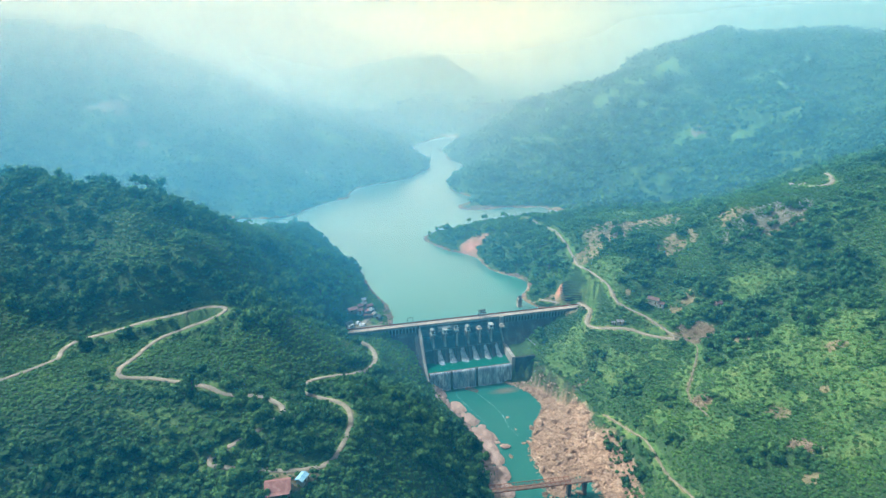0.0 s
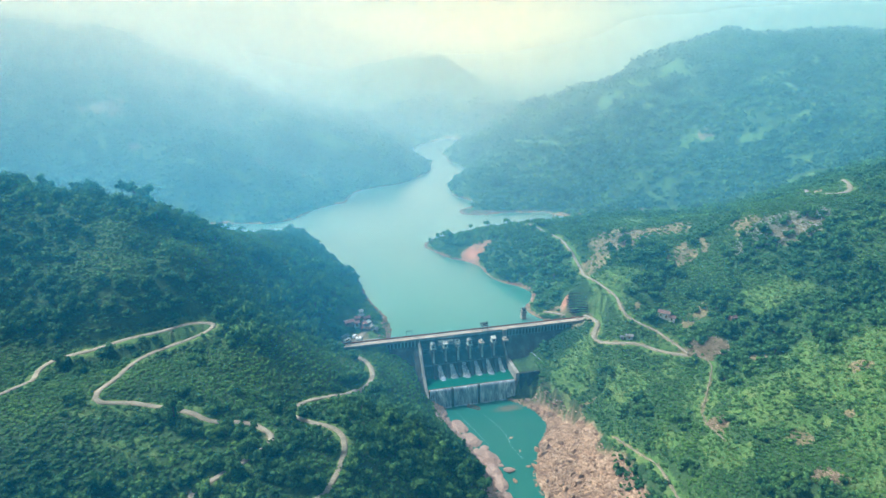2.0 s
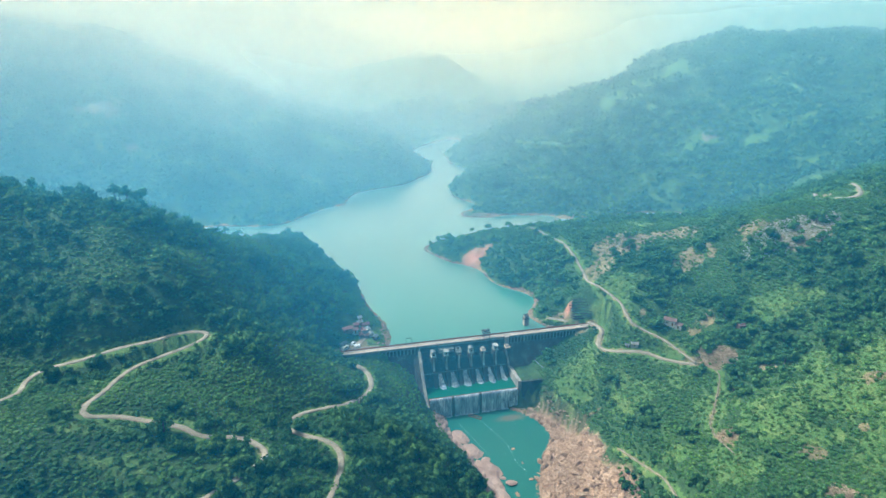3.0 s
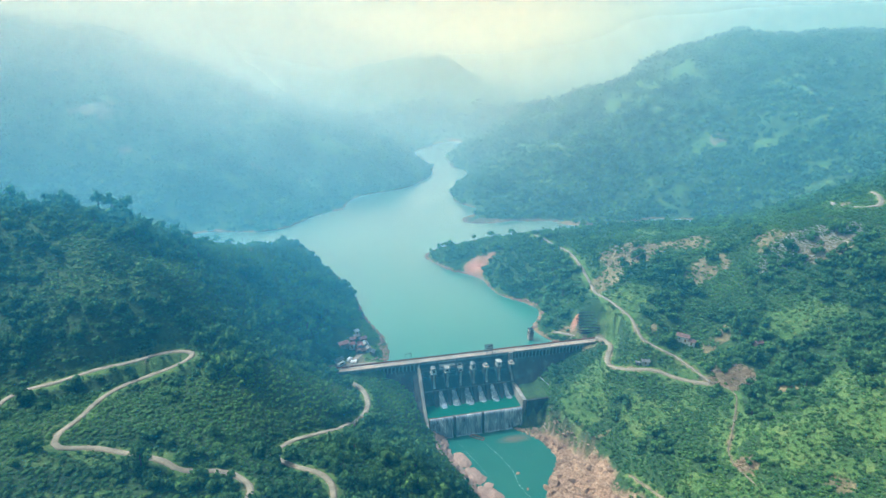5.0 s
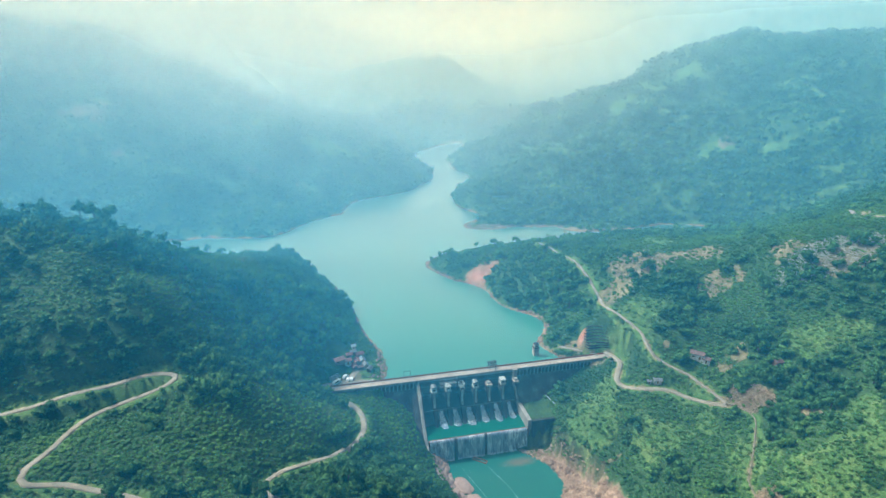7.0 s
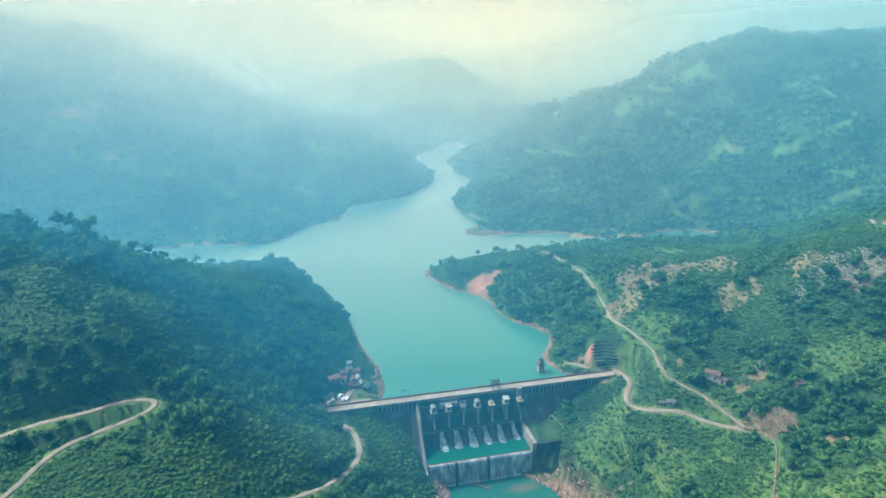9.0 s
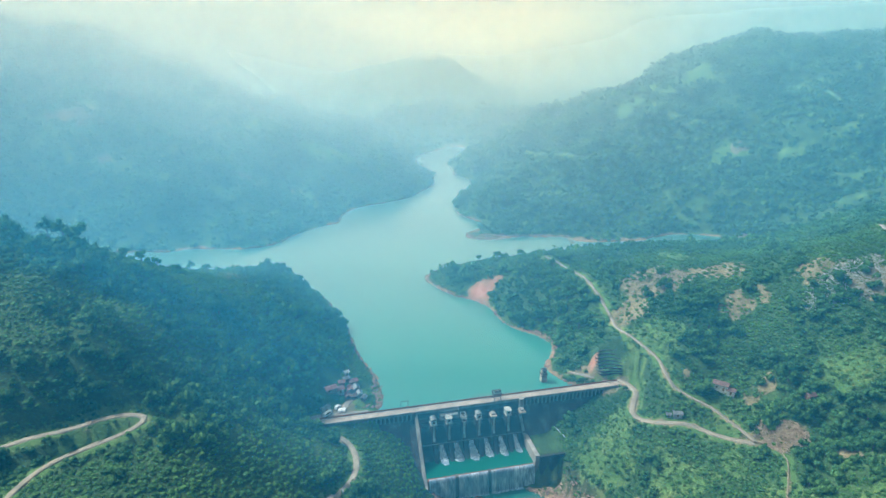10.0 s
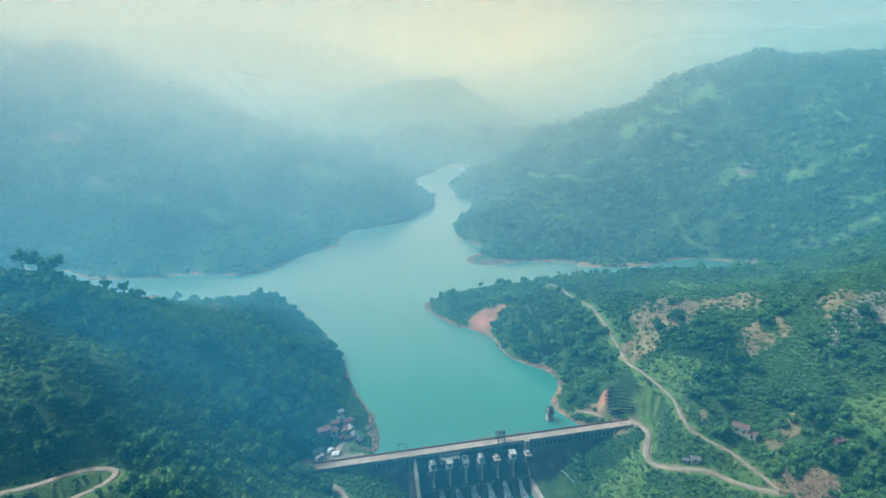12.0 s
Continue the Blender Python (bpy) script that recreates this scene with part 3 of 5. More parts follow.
def graded(line):
    """Heights along a road: the land's, evened out."""
    z = height(line[:, 0], line[:, 1])
    k = np.ones(9) / 9
    return np.convolve(np.pad(z, 4, mode="edge"), k, "valid")


ROADS = []
for rname, pts, wide, words in (
        ("road", ROAD_DAM_LEFT, 2.6, "winding pale dirt road cut along the green hillside"),
        ("road", ROAD_DAM_LEFT_END, 3.2, "pale dirt road climbing to the end of the dam"),
        ("road", ROAD_DAM_RIGHT, 3.2, "sandy dirt road curving away from the dam crest"),
        ("road", ROAD_HILL_RIGHT, 1.9, "narrow pale dirt road climbing over the spur"),
        ("track", TRACK_RIGHT, 0.7, "brown footpath worn into the scrub"),
        ("track", PATH_RIVERSIDE, 1.3, "pale footpath leading down to the river rocks"),
        ("road", ROAD_RIDGE, 3.0, "short bend of dirt road near the ridge")):
    line = catmull(pts)
    ROADS.append((rname, line, graded(line), wide, words))
for pts, wide, words in ((LANE_VILLAGE, 6.5, "bare dirt yard and lane beside the dam's end"), (LANE_HOUSES, 4.0, "short dirt lane up to the houses"), (TRACK_INTAKE, 2.2, "sandy track from the dam's end to the intake"), (APRON_RIGHT, 6.0, "wide sandy apron at the dam's end")):
    line = catmull(pts)
    ROADS.append(("road", line, np.full(len(line), 3.0 if wide > 3 else 3.4), wide, words))
ROAD_XYZW = np.vstack([np.column_stack([l, z, np.full(len(l), w)]) for _, l, z, w, _ in ROADS])

# clearings: x, y, radius along x, radius along y
BARE = [(101, 417, 6, 5), (80, 431, 11, 4), (90, 428, 8, 4), (136, 486, 22, 22), (156, 490, 16, 12), (116, 464, 13, 10), (174, 445, 12, 12), (179, 480, 14, 14), (243, 424, 22, 10), (222, 447, 14, 10), (193, 451, 4, 8), (222, 450, 9, 10), (163, 359, 11, 8), (166, 387, 6, 6), (159, 380, 3, 3), (133, 398, 4, 4), (234, 421, 8, 5), (-144, 478, 13, 11), (146, 295, 5, 5), (173, 271, 5, 5), (172, 245, 5, 5), (170, 227, 3, 3),
        (217, 302, 4, 4), (201, 276, 4, 3), (186, 337, 5, 4), (93, 435, 5, 3), (28, 553, 12, 12), (90, 343, 5, 3), (-57, 398, 7, 4), (-57, 394, 9, 7), (-58, 203, 8, 5), (282, 482, 7, 7), (-190, 800, 25, 9), (350, 839, 14, 6), (-430, 815, 34, 16), (-373, 763, 14, 8), (-217, 787, 26, 8)]
GRASS = [(-262, 404, 44, 5), (-240, 520, 60, 30), (-45, 409, 7, 12), (164, 526, 17, 14), (125, 430, 15, 17), (95, 388, 13, 15), (210, 378, 26, 13), (204, 327, 14, 11), (169, 297, 16, 16), (197, 302, 20, 16), (229, 318, 16, 11), (181, 278, 12, 8), (199, 261, 11, 10), (123, 298, 9, 8), (138, 349, 10, 10), (86, 373, 14, 18), (112, 345, 15, 16), (150, 322, 14, 16), (140, 275, 14, 12), (215, 298, 24, 20), (222, 268, 26, 16), (190, 240, 22, 12), (-140, 238, 12, 6), (-128, 221, 18, 6), (-58, 355, 8, 10),
         (-314, 842, 40, 16), (343, 839, 42, 14), (395, 812, 20, 9), (260, 1010, 22, 14), (-150, 872, 46, 12), (269, 974, 36, 18), (369, 1020, 30, 34), (-300, 728, 36, 10), (440, 760, 40, 10), (-240, 745, 30, 9), (-346, 977, 50, 22), (474, 943, 30, 14)]
WOODS = [(152, 450, 12, 26), (171, 373, 16, 10), (215, 358, 15, 10), (243, 405, 14, 14), (88, 490, 24, 22), (62, 540, 36, 34), (20, 580, 24, 12), (90, 520, 22, 30), (187, 354, 16, 9), (183, 348, 20, 12), (167, 328, 12, 9), (101, 352, 7, 16), (108, 326, 14, 9), (161, 277, 5, 7), (101, 294, 13, 9), (103, 271, 16, 10), (163, 242, 22, 9), (211, 296, 8, 7),
         (132, 307, 6, 8), (-96, 437, 32, 70), (-110, 500, 24, 34), (-100, 327, 24, 20), (-200, 315, 40, 12), (-20, 282, 28, 46), (-1, 254, 22, 18), (-80, 220, 17, 8), (-167, 292, 22, 12), (-140, 187, 21, 8), (-59, 217, 12, 6), (-177, 385, 30, 24), (250, 360, 24, 20)]


SCARS = [(28, 553, 10, 11), (93, 435, 5, 3), (-236, 661, 9, 5), (-128, 736, 6, 3)]


def patches(x, y, rows):
    best = np.zeros(np.shape(x))
    x, y = x + 5 * value_noise(x, y, 15, 71) + 2.5 * value_noise(x, y, 5, 73), y + 5 * value_noise(x, y, 15, 75) + 2.5 * value_noise(x, y, 5, 77)
    for cx, cy, rx, ry in rows:
        best = np.maximum(best, 1 - smooth(0.3, 1.4, np.hypot((x - cx) / rx, (y - cy) / ry)))
    return best


def crest_grass(x, y):
    """Thin grass along the crests of the spurs on the far hills, and in old fields."""
    spurs = 1 - 2 * np.abs(value_noise(x + 0.35 * y, y - 0.2 * x, 95, 3))
    fields = value_noise(x, y, 60, 85) + 0.5 * value_noise(x, y, 21, 87)
    return smooth(660, 760, y) * (0.55 + 0.35 * value_noise(x, y, 9, 89)) * np.maximum(smooth(0.84, 1.1, spurs + 0.25 * fields), smooth(0.74, 0.95, fields))


def road_gap(x, y):
    """Distance to the nearest road's edge, and that road's height."""
    flat_x, flat_y = np.ravel(x), np.ravel(y)
    gap, level = np.full(flat_x.size, 99.0), np.zeros(flat_x.size)
    near = np.flatnonzero((np.abs(flat_x) < 320) & (flat_y > 170) & (flat_y < 600))
    for k in range(0, len(near), 8000):
        i = near[k:k + 8000]
        d = np.hypot(flat_x[i, None] - ROAD_XYZW[None, :, 0], flat_y[i, None] - ROAD_XYZW[None, :, 1]) - ROAD_XYZW[None, :, 3] / 2
        j = d.argmin(1)
        gap[i], level[i] = d[np.arange(len(i)), j], ROAD_XYZW[j, 2]
    return gap.reshape(np.shape(x)), level.reshape(np.shape(x))


DAM_TURN = 13.8
DAM = pose(-60.0, 383.6, 0, 0, 0, DAM_TURN)


def dam_place(x, y):
    """Places in the dam's own frame: along the crest, and upstream of it."""
    c, s = math.cos(radians(DAM_TURN)), math.sin(radians(DAM_TURN))
    dx, dy = np.asarray(x) + 60.0, np.asarray(y) - 383.6
    return dx * c + dy * s, -dx * s + dy * c


def cliff_place(x, y):
    """Places along and across the rock cliff on the right bank below the dam."""
    dx, dy = np.asarray(x) - 58.0, np.asarray(y) - 378.0
    along = 0.596 * dx - 0.803 * dy
    return along, 0.803 * dx + 0.596 * dy + 4.5 * (1 - smooth(-6, 8, along))


def ground_height(x, y):
    """The ground with its road benches and the dam's pit."""
    z = height(x, y)
    gap, level = road_gap(x, y)
    k = smooth(0.8, 6.0, gap)
    z = (level - 0.12) * (1 - k) + z * k
    s, v = dam_place(x, y)
    along, across = cliff_place(x, y)
    hold = smooth(-9, -3, along) * (1 - smooth(38, 50, along)) * (1 - smooth(6, 15, np.abs(across)))
    z = z + hold * (-31.3 + 15.8 * smooth(-1.8, 2.6, across + 1.5 * value_noise(x, y, 6, 93)) - z)
    bowl = 1 - smooth(0.7, 1.2, np.hypot((x - 98.5) / 9.5, (y - 435.0) / 11.0))
    z = z + bowl * (5.0 + 0.72 * (y - 425.0) + 0.03 * (x - 98.5) ** 2 - z)
    pit = smooth(43, 47, s) * (1 - smooth(103, 105, s)) * smooth(-34, -31, v) * (1 - smooth(2, 8, v))
    z = z * (1 - pit) + np.minimum(z, -27.0) * pit
    foot = smooth(-14, -4, s) * (1 - smooth(166, 172, s)) * smooth(-9, -5, v) * (1 - smooth(3.5, 7, v))
    z = z - foot * np.maximum(0, z - 2.2)
    yard = smooth(-8, -3, s) * (1 - smooth(19, 24, s)) * smooth(2, 4, v) * (1 - smooth(13, 18, v))
    z = z * (1 - yard) + np.minimum(z, 3.1) * yard
    front = smooth(103, 105, s) * (1 - smooth(115, 121, s)) * smooth(-42, -38, v) * (1 - smooth(-32.4, -31.6, v))
    z = z * (1 - front) + np.minimum(z, -31.4) * front
    wall = smooth(104.5, 106.5, s) * (1 - smooth(120, 126, s)) * smooth(-31.5, -30, v) * (1 - smooth(-10, -5, v))
    z = z * (1 - wall) + np.maximum(z, -14.9) * wall
    return z


def spaced(a, b, step, low, high, grow):
    """Lines of the ground's grid: even from a to b, and wider and wider beyond."""
    mid = list(np.arange(a, b, step))
    up, d = [b], step
    while up[-1] < high:
        d *= grow
        up.append(up[-1] + min(d, 90))
    down, d = [], step
    at = a
    while at > low:
        d *= grow
        at -= min(d, 90)
        down.append(at)
    return np.array(down[::-1] + mid + up)


GX, GY = spaced(-300, 300, 2.4, -4600, 4600, 1.05), spaced(180, 640, 2.4, -420, 4700, 1.022)
MX, MY = np.meshgrid(GX, GY)
MZ = ground_height(MX, MY)
nx, ny = len(GX), len(GY)
idx = np.arange(nx * ny).reshape(ny, nx)
quads = np.stack([idx[:-1, :-1], idx[:-1, 1:], idx[1:, 1:], idx[1:, :-1]], -1).reshape(-1, 4)
tris = np.vstack([quads[:, [0, 1, 2]], quads[:, [0, 2, 3]]])
ground = stuff_mesh("ground", np.column_stack([MX.ravel(), MY.ravel(), MZ.ravel()]), tris, HILLSIDE, True)
tagged(ground, "green scrub-covered valley sides with bare brown clearings", "ground", kind="structure")
shore = (1 - smooth(0.3, 1.5, MZ + 1.1 * value_noise(MX, MY, 17, 21) + 0.6 * value_noise(MX, MY, 6, 23) + 0.3 * smooth(600, 700, MY))) * smooth(0, 2, dam_place(MX, MY)[1]) * (1 - smooth(1240, 1300, MY))
shore *= 1 - 0.7 * (1 - smooth(-30, 0, MX)) * (1 - smooth(560, 620, MY))
bare = np.maximum(patches(MX, MY, BARE), shore)
cut, _ = road_gap(MX, MY)
bare = np.maximum(bare, np.where(MX < 0, 0.42, 0.6) * (1 - smooth(0.3, 2.2, cut)))
steep = np.hypot(np.gradient(MZ, axis=0) / np.gradient(MY, axis=0), np.gradient(MZ, axis=1) / np.gradient(MX, axis=1))
green = np.maximum(patches(MX, MY, GRASS), 0.75 * (1 - smooth(1.5, 5, cut)))
green = np.maximum(green, crest_grass(MX, MY))
bank = value_noise(MX, MY, 12, 81) * 3 + value_noise(MX, MY, 4, 83) * 1.5
rock = (1 - smooth(-21.5, -19.5, MZ + bank)) * smooth(40, 46, MX) * (1 - smooth(366, 372, MY))
along, across = cliff_place(MX, MY)
cliffs = smooth(-9, -3, along) * (1 - smooth(38, 50, along)) * (1 - smooth(4.5, 8, np.abs(across)))
rock = np.maximum(rock * (1 - cliffs), 0.14 * cliffs * smooth(0.7, 1.3, steep))
rock = np.maximum(rock, (1 - smooth(-28.5, -26.5, MZ + bank)) * (1 - smooth(366, 372, MY)) * (1 - 0.85 * cliffs * smooth(-30.5, -29, MZ)))
scar = np.maximum(patches(MX, MY, SCARS), 0.22 * shore)
layer = ground.data.color_attributes.new("cover", "FLOAT_COLOR", "POINT")
layer.data.foreach_set("color", np.column_stack([bare.ravel(), green.ravel(), rock.ravel(), scar.ravel()]).astype(np.float32).ravel())


def sheet(name, corners, z, mat, label, category):
    bm = bmesh.new()
    bm.faces.new([bm.verts.new((x, y, z)) for x, y in corners])
    return tagged(part(name, bm, mat), label, category, kind="structure")


def from_dam(s, v, z=0.0):
    return DAM @ Vector((s, v, z))


sheet("lake", [from_dam(-8, 0.5)[:2], from_dam(168, 0.5)[:2], (420, 640), (420, 1220), (-450, 1220), (-450, 560), (-64, 412)], 0.0, LAKE, "calm turquoise reservoir reflecting the pale sky", "lake")
sheet("river", [from_dam(36, -30.5)[:2], from_dam(112, -30.5)[:2], (125, 300), (135, -400), (0, -400), (-10, 300)], -32.0, RIVER, "slow blue-green river below the weir", "river")
sheet("stilling_basin_water", [from_dam(44.6, -30.4)[:2], from_dam(105, -30.4)[:2], from_dam(105, -10)[:2], from_dam(44.6, -10)[:2]], -20.3, BASIN, "dark green water held in the stilling basin", "water")

for rname, line, level, wide, words in ROADS:
    side = np.gradient(line, axis=0)
    side = np.column_stack([-side[:, 1], side[:, 0]]) / np.hypot(side[:, 0], side[:, 1])[:, None]
    rng = np.random.RandomState(len(line))
    rows = []
    for off, lift in ((-0.5, -0.35), (-0.46, 0.2), (-0.2, 0.28), (0.0, 0.3), (0.2, 0.28), (0.46, 0.2), (0.5, -0.35)):
        ragged = rng.uniform(-0.25, 0.25, len(line)) * abs(off)
        rows.append(np.column_stack([line + side * (off * wide + np.sign(off) * ragged)[:, None], level + lift]))
    v = np.stack(rows, 1).reshape(-1, 3)
    n = len(line)
    q = np.array([(i * 7 + j, i * 7 + j + 1, (i + 1) * 7 + j + 1, (i + 1) * 7 + j) for i in range(n - 1) for j in range(6)])
    tagged(stuff_mesh(rname, v, np.vstack([q[:, [0, 2, 1]], q[:, [0, 3, 2]]]), DIRT_ROAD if rname == "road" else TRACK_EARTH, True), words, "road", kind="structure")

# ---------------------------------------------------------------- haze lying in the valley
# Each veil stands for the slab of air up to the next one: y, share of light scattered, share left away from the sun,
# colour, share of painted cream sun glow.
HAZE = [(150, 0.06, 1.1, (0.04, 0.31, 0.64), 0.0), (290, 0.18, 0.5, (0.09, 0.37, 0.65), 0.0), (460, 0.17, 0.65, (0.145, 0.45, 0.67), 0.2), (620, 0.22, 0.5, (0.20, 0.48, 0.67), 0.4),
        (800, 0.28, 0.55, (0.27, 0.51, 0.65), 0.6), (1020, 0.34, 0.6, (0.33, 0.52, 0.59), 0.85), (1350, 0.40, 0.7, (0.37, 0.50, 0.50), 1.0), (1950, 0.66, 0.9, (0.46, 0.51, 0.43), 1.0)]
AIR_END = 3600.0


def land_at(x, y):
    """Height of the ground's grid, between its lines."""
    i, j = np.clip(np.searchsorted(GX, x) - 1, 0, nx - 2), np.clip(np.searchsorted(GY, y) - 1, 0, ny - 2)
    f, g = np.clip((x - GX[i]) / (GX[i + 1] - GX[i]), 0, 1), np.clip((y - GY[j]) / (GY[j + 1] - GY[j]), 0, 1)
    return (MZ[j, i] * (1 - f) + MZ[j, i + 1] * f) * (1 - g) + (MZ[j + 1, i] * (1 - f) + MZ[j + 1, i + 1] * f) * g


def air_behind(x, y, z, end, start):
    """Share of the way to the next slab that is open air, along sight-lines from the camera's path."""
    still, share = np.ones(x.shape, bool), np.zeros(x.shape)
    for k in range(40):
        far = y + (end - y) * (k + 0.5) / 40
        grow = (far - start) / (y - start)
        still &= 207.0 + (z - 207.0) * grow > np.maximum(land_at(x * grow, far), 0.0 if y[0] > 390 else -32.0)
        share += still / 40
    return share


# Density over each veil is shaped to fit the camera's view.
for k, (hy, thick, off_sun, tint, creamy) in enumerate(HAZE):
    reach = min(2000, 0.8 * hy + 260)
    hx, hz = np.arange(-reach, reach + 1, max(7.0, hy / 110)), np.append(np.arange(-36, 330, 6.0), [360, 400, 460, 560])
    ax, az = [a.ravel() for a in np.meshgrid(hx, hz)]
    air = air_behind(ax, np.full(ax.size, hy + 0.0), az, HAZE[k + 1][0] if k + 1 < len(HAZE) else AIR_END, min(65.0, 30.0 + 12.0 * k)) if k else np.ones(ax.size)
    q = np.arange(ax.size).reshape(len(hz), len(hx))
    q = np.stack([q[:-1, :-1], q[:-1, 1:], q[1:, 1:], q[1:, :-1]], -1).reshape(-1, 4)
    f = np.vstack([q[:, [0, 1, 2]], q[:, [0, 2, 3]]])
    veil = stuff_mesh("haze", np.column_stack([ax, np.full(ax.size, hy), az]), f, haze_material("haze_veil", tint, -math.log(1 - thick), off_sun, creamy))
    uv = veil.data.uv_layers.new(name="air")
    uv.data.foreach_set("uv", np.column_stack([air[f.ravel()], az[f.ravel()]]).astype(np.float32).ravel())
    tagged(veil, "thin upright veil tinted like pale blue haze over the valley", "haze", kind="stuff")

# ---------------------------------------------------------------- woods and scrub
ICO = bmesh.new()
bmesh.ops.create_icosphere(ICO, subdivisions=1, radius=1)
ICO_V = np.array([v.co[:] for v in ICO.verts])
ICO_F = np.array([[v.index for v in f.verts] for f in ICO.faces if f.calc_center_median().z > -0.6])
ICO.free()


def crown(seed, lumps, cards, leaf, core=True, tall=1.0):
    """A crown about one metre in radius: a few lumps, each a dark core under many small leaf clumps."""
    rng = np.random.RandomState(seed)
    vs, fs, n = [], [], 0
    for k in range(lumps):
        c = np.array([0, 0, 0.0]) if lumps == 1 else np.array([*rng.uniform(-0.55, 0.55, 2), rng.uniform(-0.25, 0.45)])
        r = (0.85 if lumps == 1 else rng.uniform(0.42, 0.66))
        if core:
            v = ICO_V * (r * rng.uniform(0.62, 1.0, len(ICO_V)))[:, None] * (1, 1, 0.8 * tall) + c
            vs.append(v)
            fs.append(ICO_F + n)
            n += len(v)
        for _ in range(cards):
            d = rng.normal(size=3)
            d[2] = abs(d[2]) * 0.9 - 0.25
            d /= np.linalg.norm(d)
            at = c + d * r * rng.uniform(0.85, 1.12) * (1, 1, 0.8 * tall)
            a = np.cross(d, rng.normal(size=3))
            a /= np.linalg.norm(a) + 1e-9
            b = np.cross(d, a) + d * rng.uniform(-0.6, 0.6)
            s = leaf * rng.uniform(0.7, 1.3)
            quad = np.array([at - a * s, at - b * s * 0.7 + d * s * 0.3, at + a * s, at + b * s * 0.8 - d * s * 0.2])
            vs.append(quad)
            fs.append(np.array([[0, 1, 2], [0, 2, 3]]) + n)
            n += 4
    v = np.vstack(vs)
    v[:, 2] -= v[:, 2].min()
    return v, np.vstack(fs)


def scatter(name, spots, sizes, shapes, mat, seed, label, category, flat=1.0):
    """Stamps crowns at the spots (x, y, z of the foot) into one mesh."""
    rng = np.random.RandomState(seed)
    pick, turn = rng.randint(len(shapes), size=len(spots)), rng.uniform(0, 2 * np.pi, len(spots))
    tall = rng.uniform(0.8, 1.25, len(spots)) * flat
    vs, fs, n = [], [], 0
    for k, (v, f) in enumerate(shapes):
        i = np.flatnonzero(pick == k)
        if not len(i):
            continue
        c, s = np.cos(turn[i])[:, None], np.sin(turn[i])[:, None]
        x, y, z = v[None, :, 0], v[None, :, 1], v[None, :, 2]
        w = sizes[i][:, None]
        p = np.stack([(x * c - y * s) * w + spots[i, 0][:, None], (x * s + y * c) * w + spots[i, 1][:, None], z * w * tall[i][:, None] + spots[i, 2][:, None]], -1)
        vs.append(p.reshape(-1, 3))
        fs.append((f[None] + (np.arange(len(i)) * len(v))[:, None, None] + n).reshape(-1, 3))
        n += len(i) * len(v)
    return tagged(stuff_mesh(name, np.vstack(vs), np.vstack(fs), mat), label, category, kind="stuff")


def seeded(x0, x1, y0, y1, step, seed):
    """Jittered spots over an oblong of the plan."""
    rng = np.random.RandomState(seed)
    a, b = np.meshgrid(np.arange(x0, x1, step), np.arange(y0, y1, step))
    a, b = a.ravel() + rng.uniform(-0.5, 0.5, a.size) * step, b.ravel() + rng.uniform(-0.5, 0.5, b.size) * step
    return a, b, rng.uniform(0, 1, a.size)


def clear_of_works(x, y):
    """False where the dam, its works, the village, the rocks and the roads are."""
    s, v = dam_place(x, y)
    dam = (s > -6) & (s < 168) & (v > -5) & (v < 6)
    spill = (s > 40) & (s < 122) & (v > -33) & (v < 6)
    terraced = (x > 88) & (x < 107) & (y > 426) & (y < 445)
    village = (s > -7) & (s < 20) & (v > 4) & (v < 35)
    rocks = (x > 44) & (x < 94) & (y < 362) & (height(x, y) < -19)
    return ~(dam | spill | village | rocks | terraced)


def where_trees(x, y, luck, density, open_grass=0.93, open_soil=1.0):
    z = ground_height(x, y)
    gap, _ = road_gap(x, y)
    open_land = np.maximum(open_soil * patches(x, y, BARE), open_grass * patches(x, y, GRASS))
    wet = np.where(dam_place(x, y)[1] > 1, np.where(y > 640, 0.7, 1.3), -27.5)
    ok = (z > wet + 0.8 * value_noise(x, y, 17, 21)) & (gap > np.where(x > 60, 1.5, np.where(y < 232, -0.3, 1.3))) & (luck < density * (1 - open_land)) & clear_of_works(x, y)
    return ok & (patches(x, y, SCARS) < 0.35), z


def woodiness(x, y):
    """How densely trees stand, 0 to 1: noise, thicker in WOODS patches placed to fit the camera's view, thinner in
    GRASS.
    """
    n = 0.5 + 0.5 * value_noise(x, y, 46, 31) + 0.35 * value_noise(x, y, 17, 33)
    n = 0.18 + 0.55 * n + 0.55 * patches(x, y, WOODS) - 0.3 * patches(x, y, GRASS)
    return n


def in_sight(x, y):
    return (np.abs(x) < 0.70 * y + 70) & ~((x < -150) & (y > 470 + 0.2 * x + 110))


x, y, luck = seeded(-420, 420, 165, 650, 4.4, 41)
ok, z = where_trees(x, y, luck, smooth(0.36, 0.72, woodiness(x, y)))
ok &= in_sight(x, y) & (road_gap(x, y)[0] > np.where(x > 60, 3.2, np.where(y < 232, 0.6, 2.8)))
sz = 1.9 + 2.7 * np.random.RandomState(42).uniform(0, 1, ok.sum()) ** 2.0
scatter("forest", np.column_stack([x, y, z - 0.5])[ok], sz, [crown(s, 5, 8, 0.22) for s in range(8)], LEAVES, 43, "dense dark green broadleaf forest covering the slopes", "forest", 1.1)
x, y, luck = seeded(-420, 420, 165, 650, 2.0, 51)
ok, z = where_trees(x, y, luck, 1.0 * (1 - 0.7 * smooth(0.42, 0.78, woodiness(x, y))), 0.62, 0.72)
thin = smooth(420, 520, y)
ok &= in_sight(x, y) & (np.random.RandomState(58).uniform(0, 1, len(x)) > 0.5 * thin)
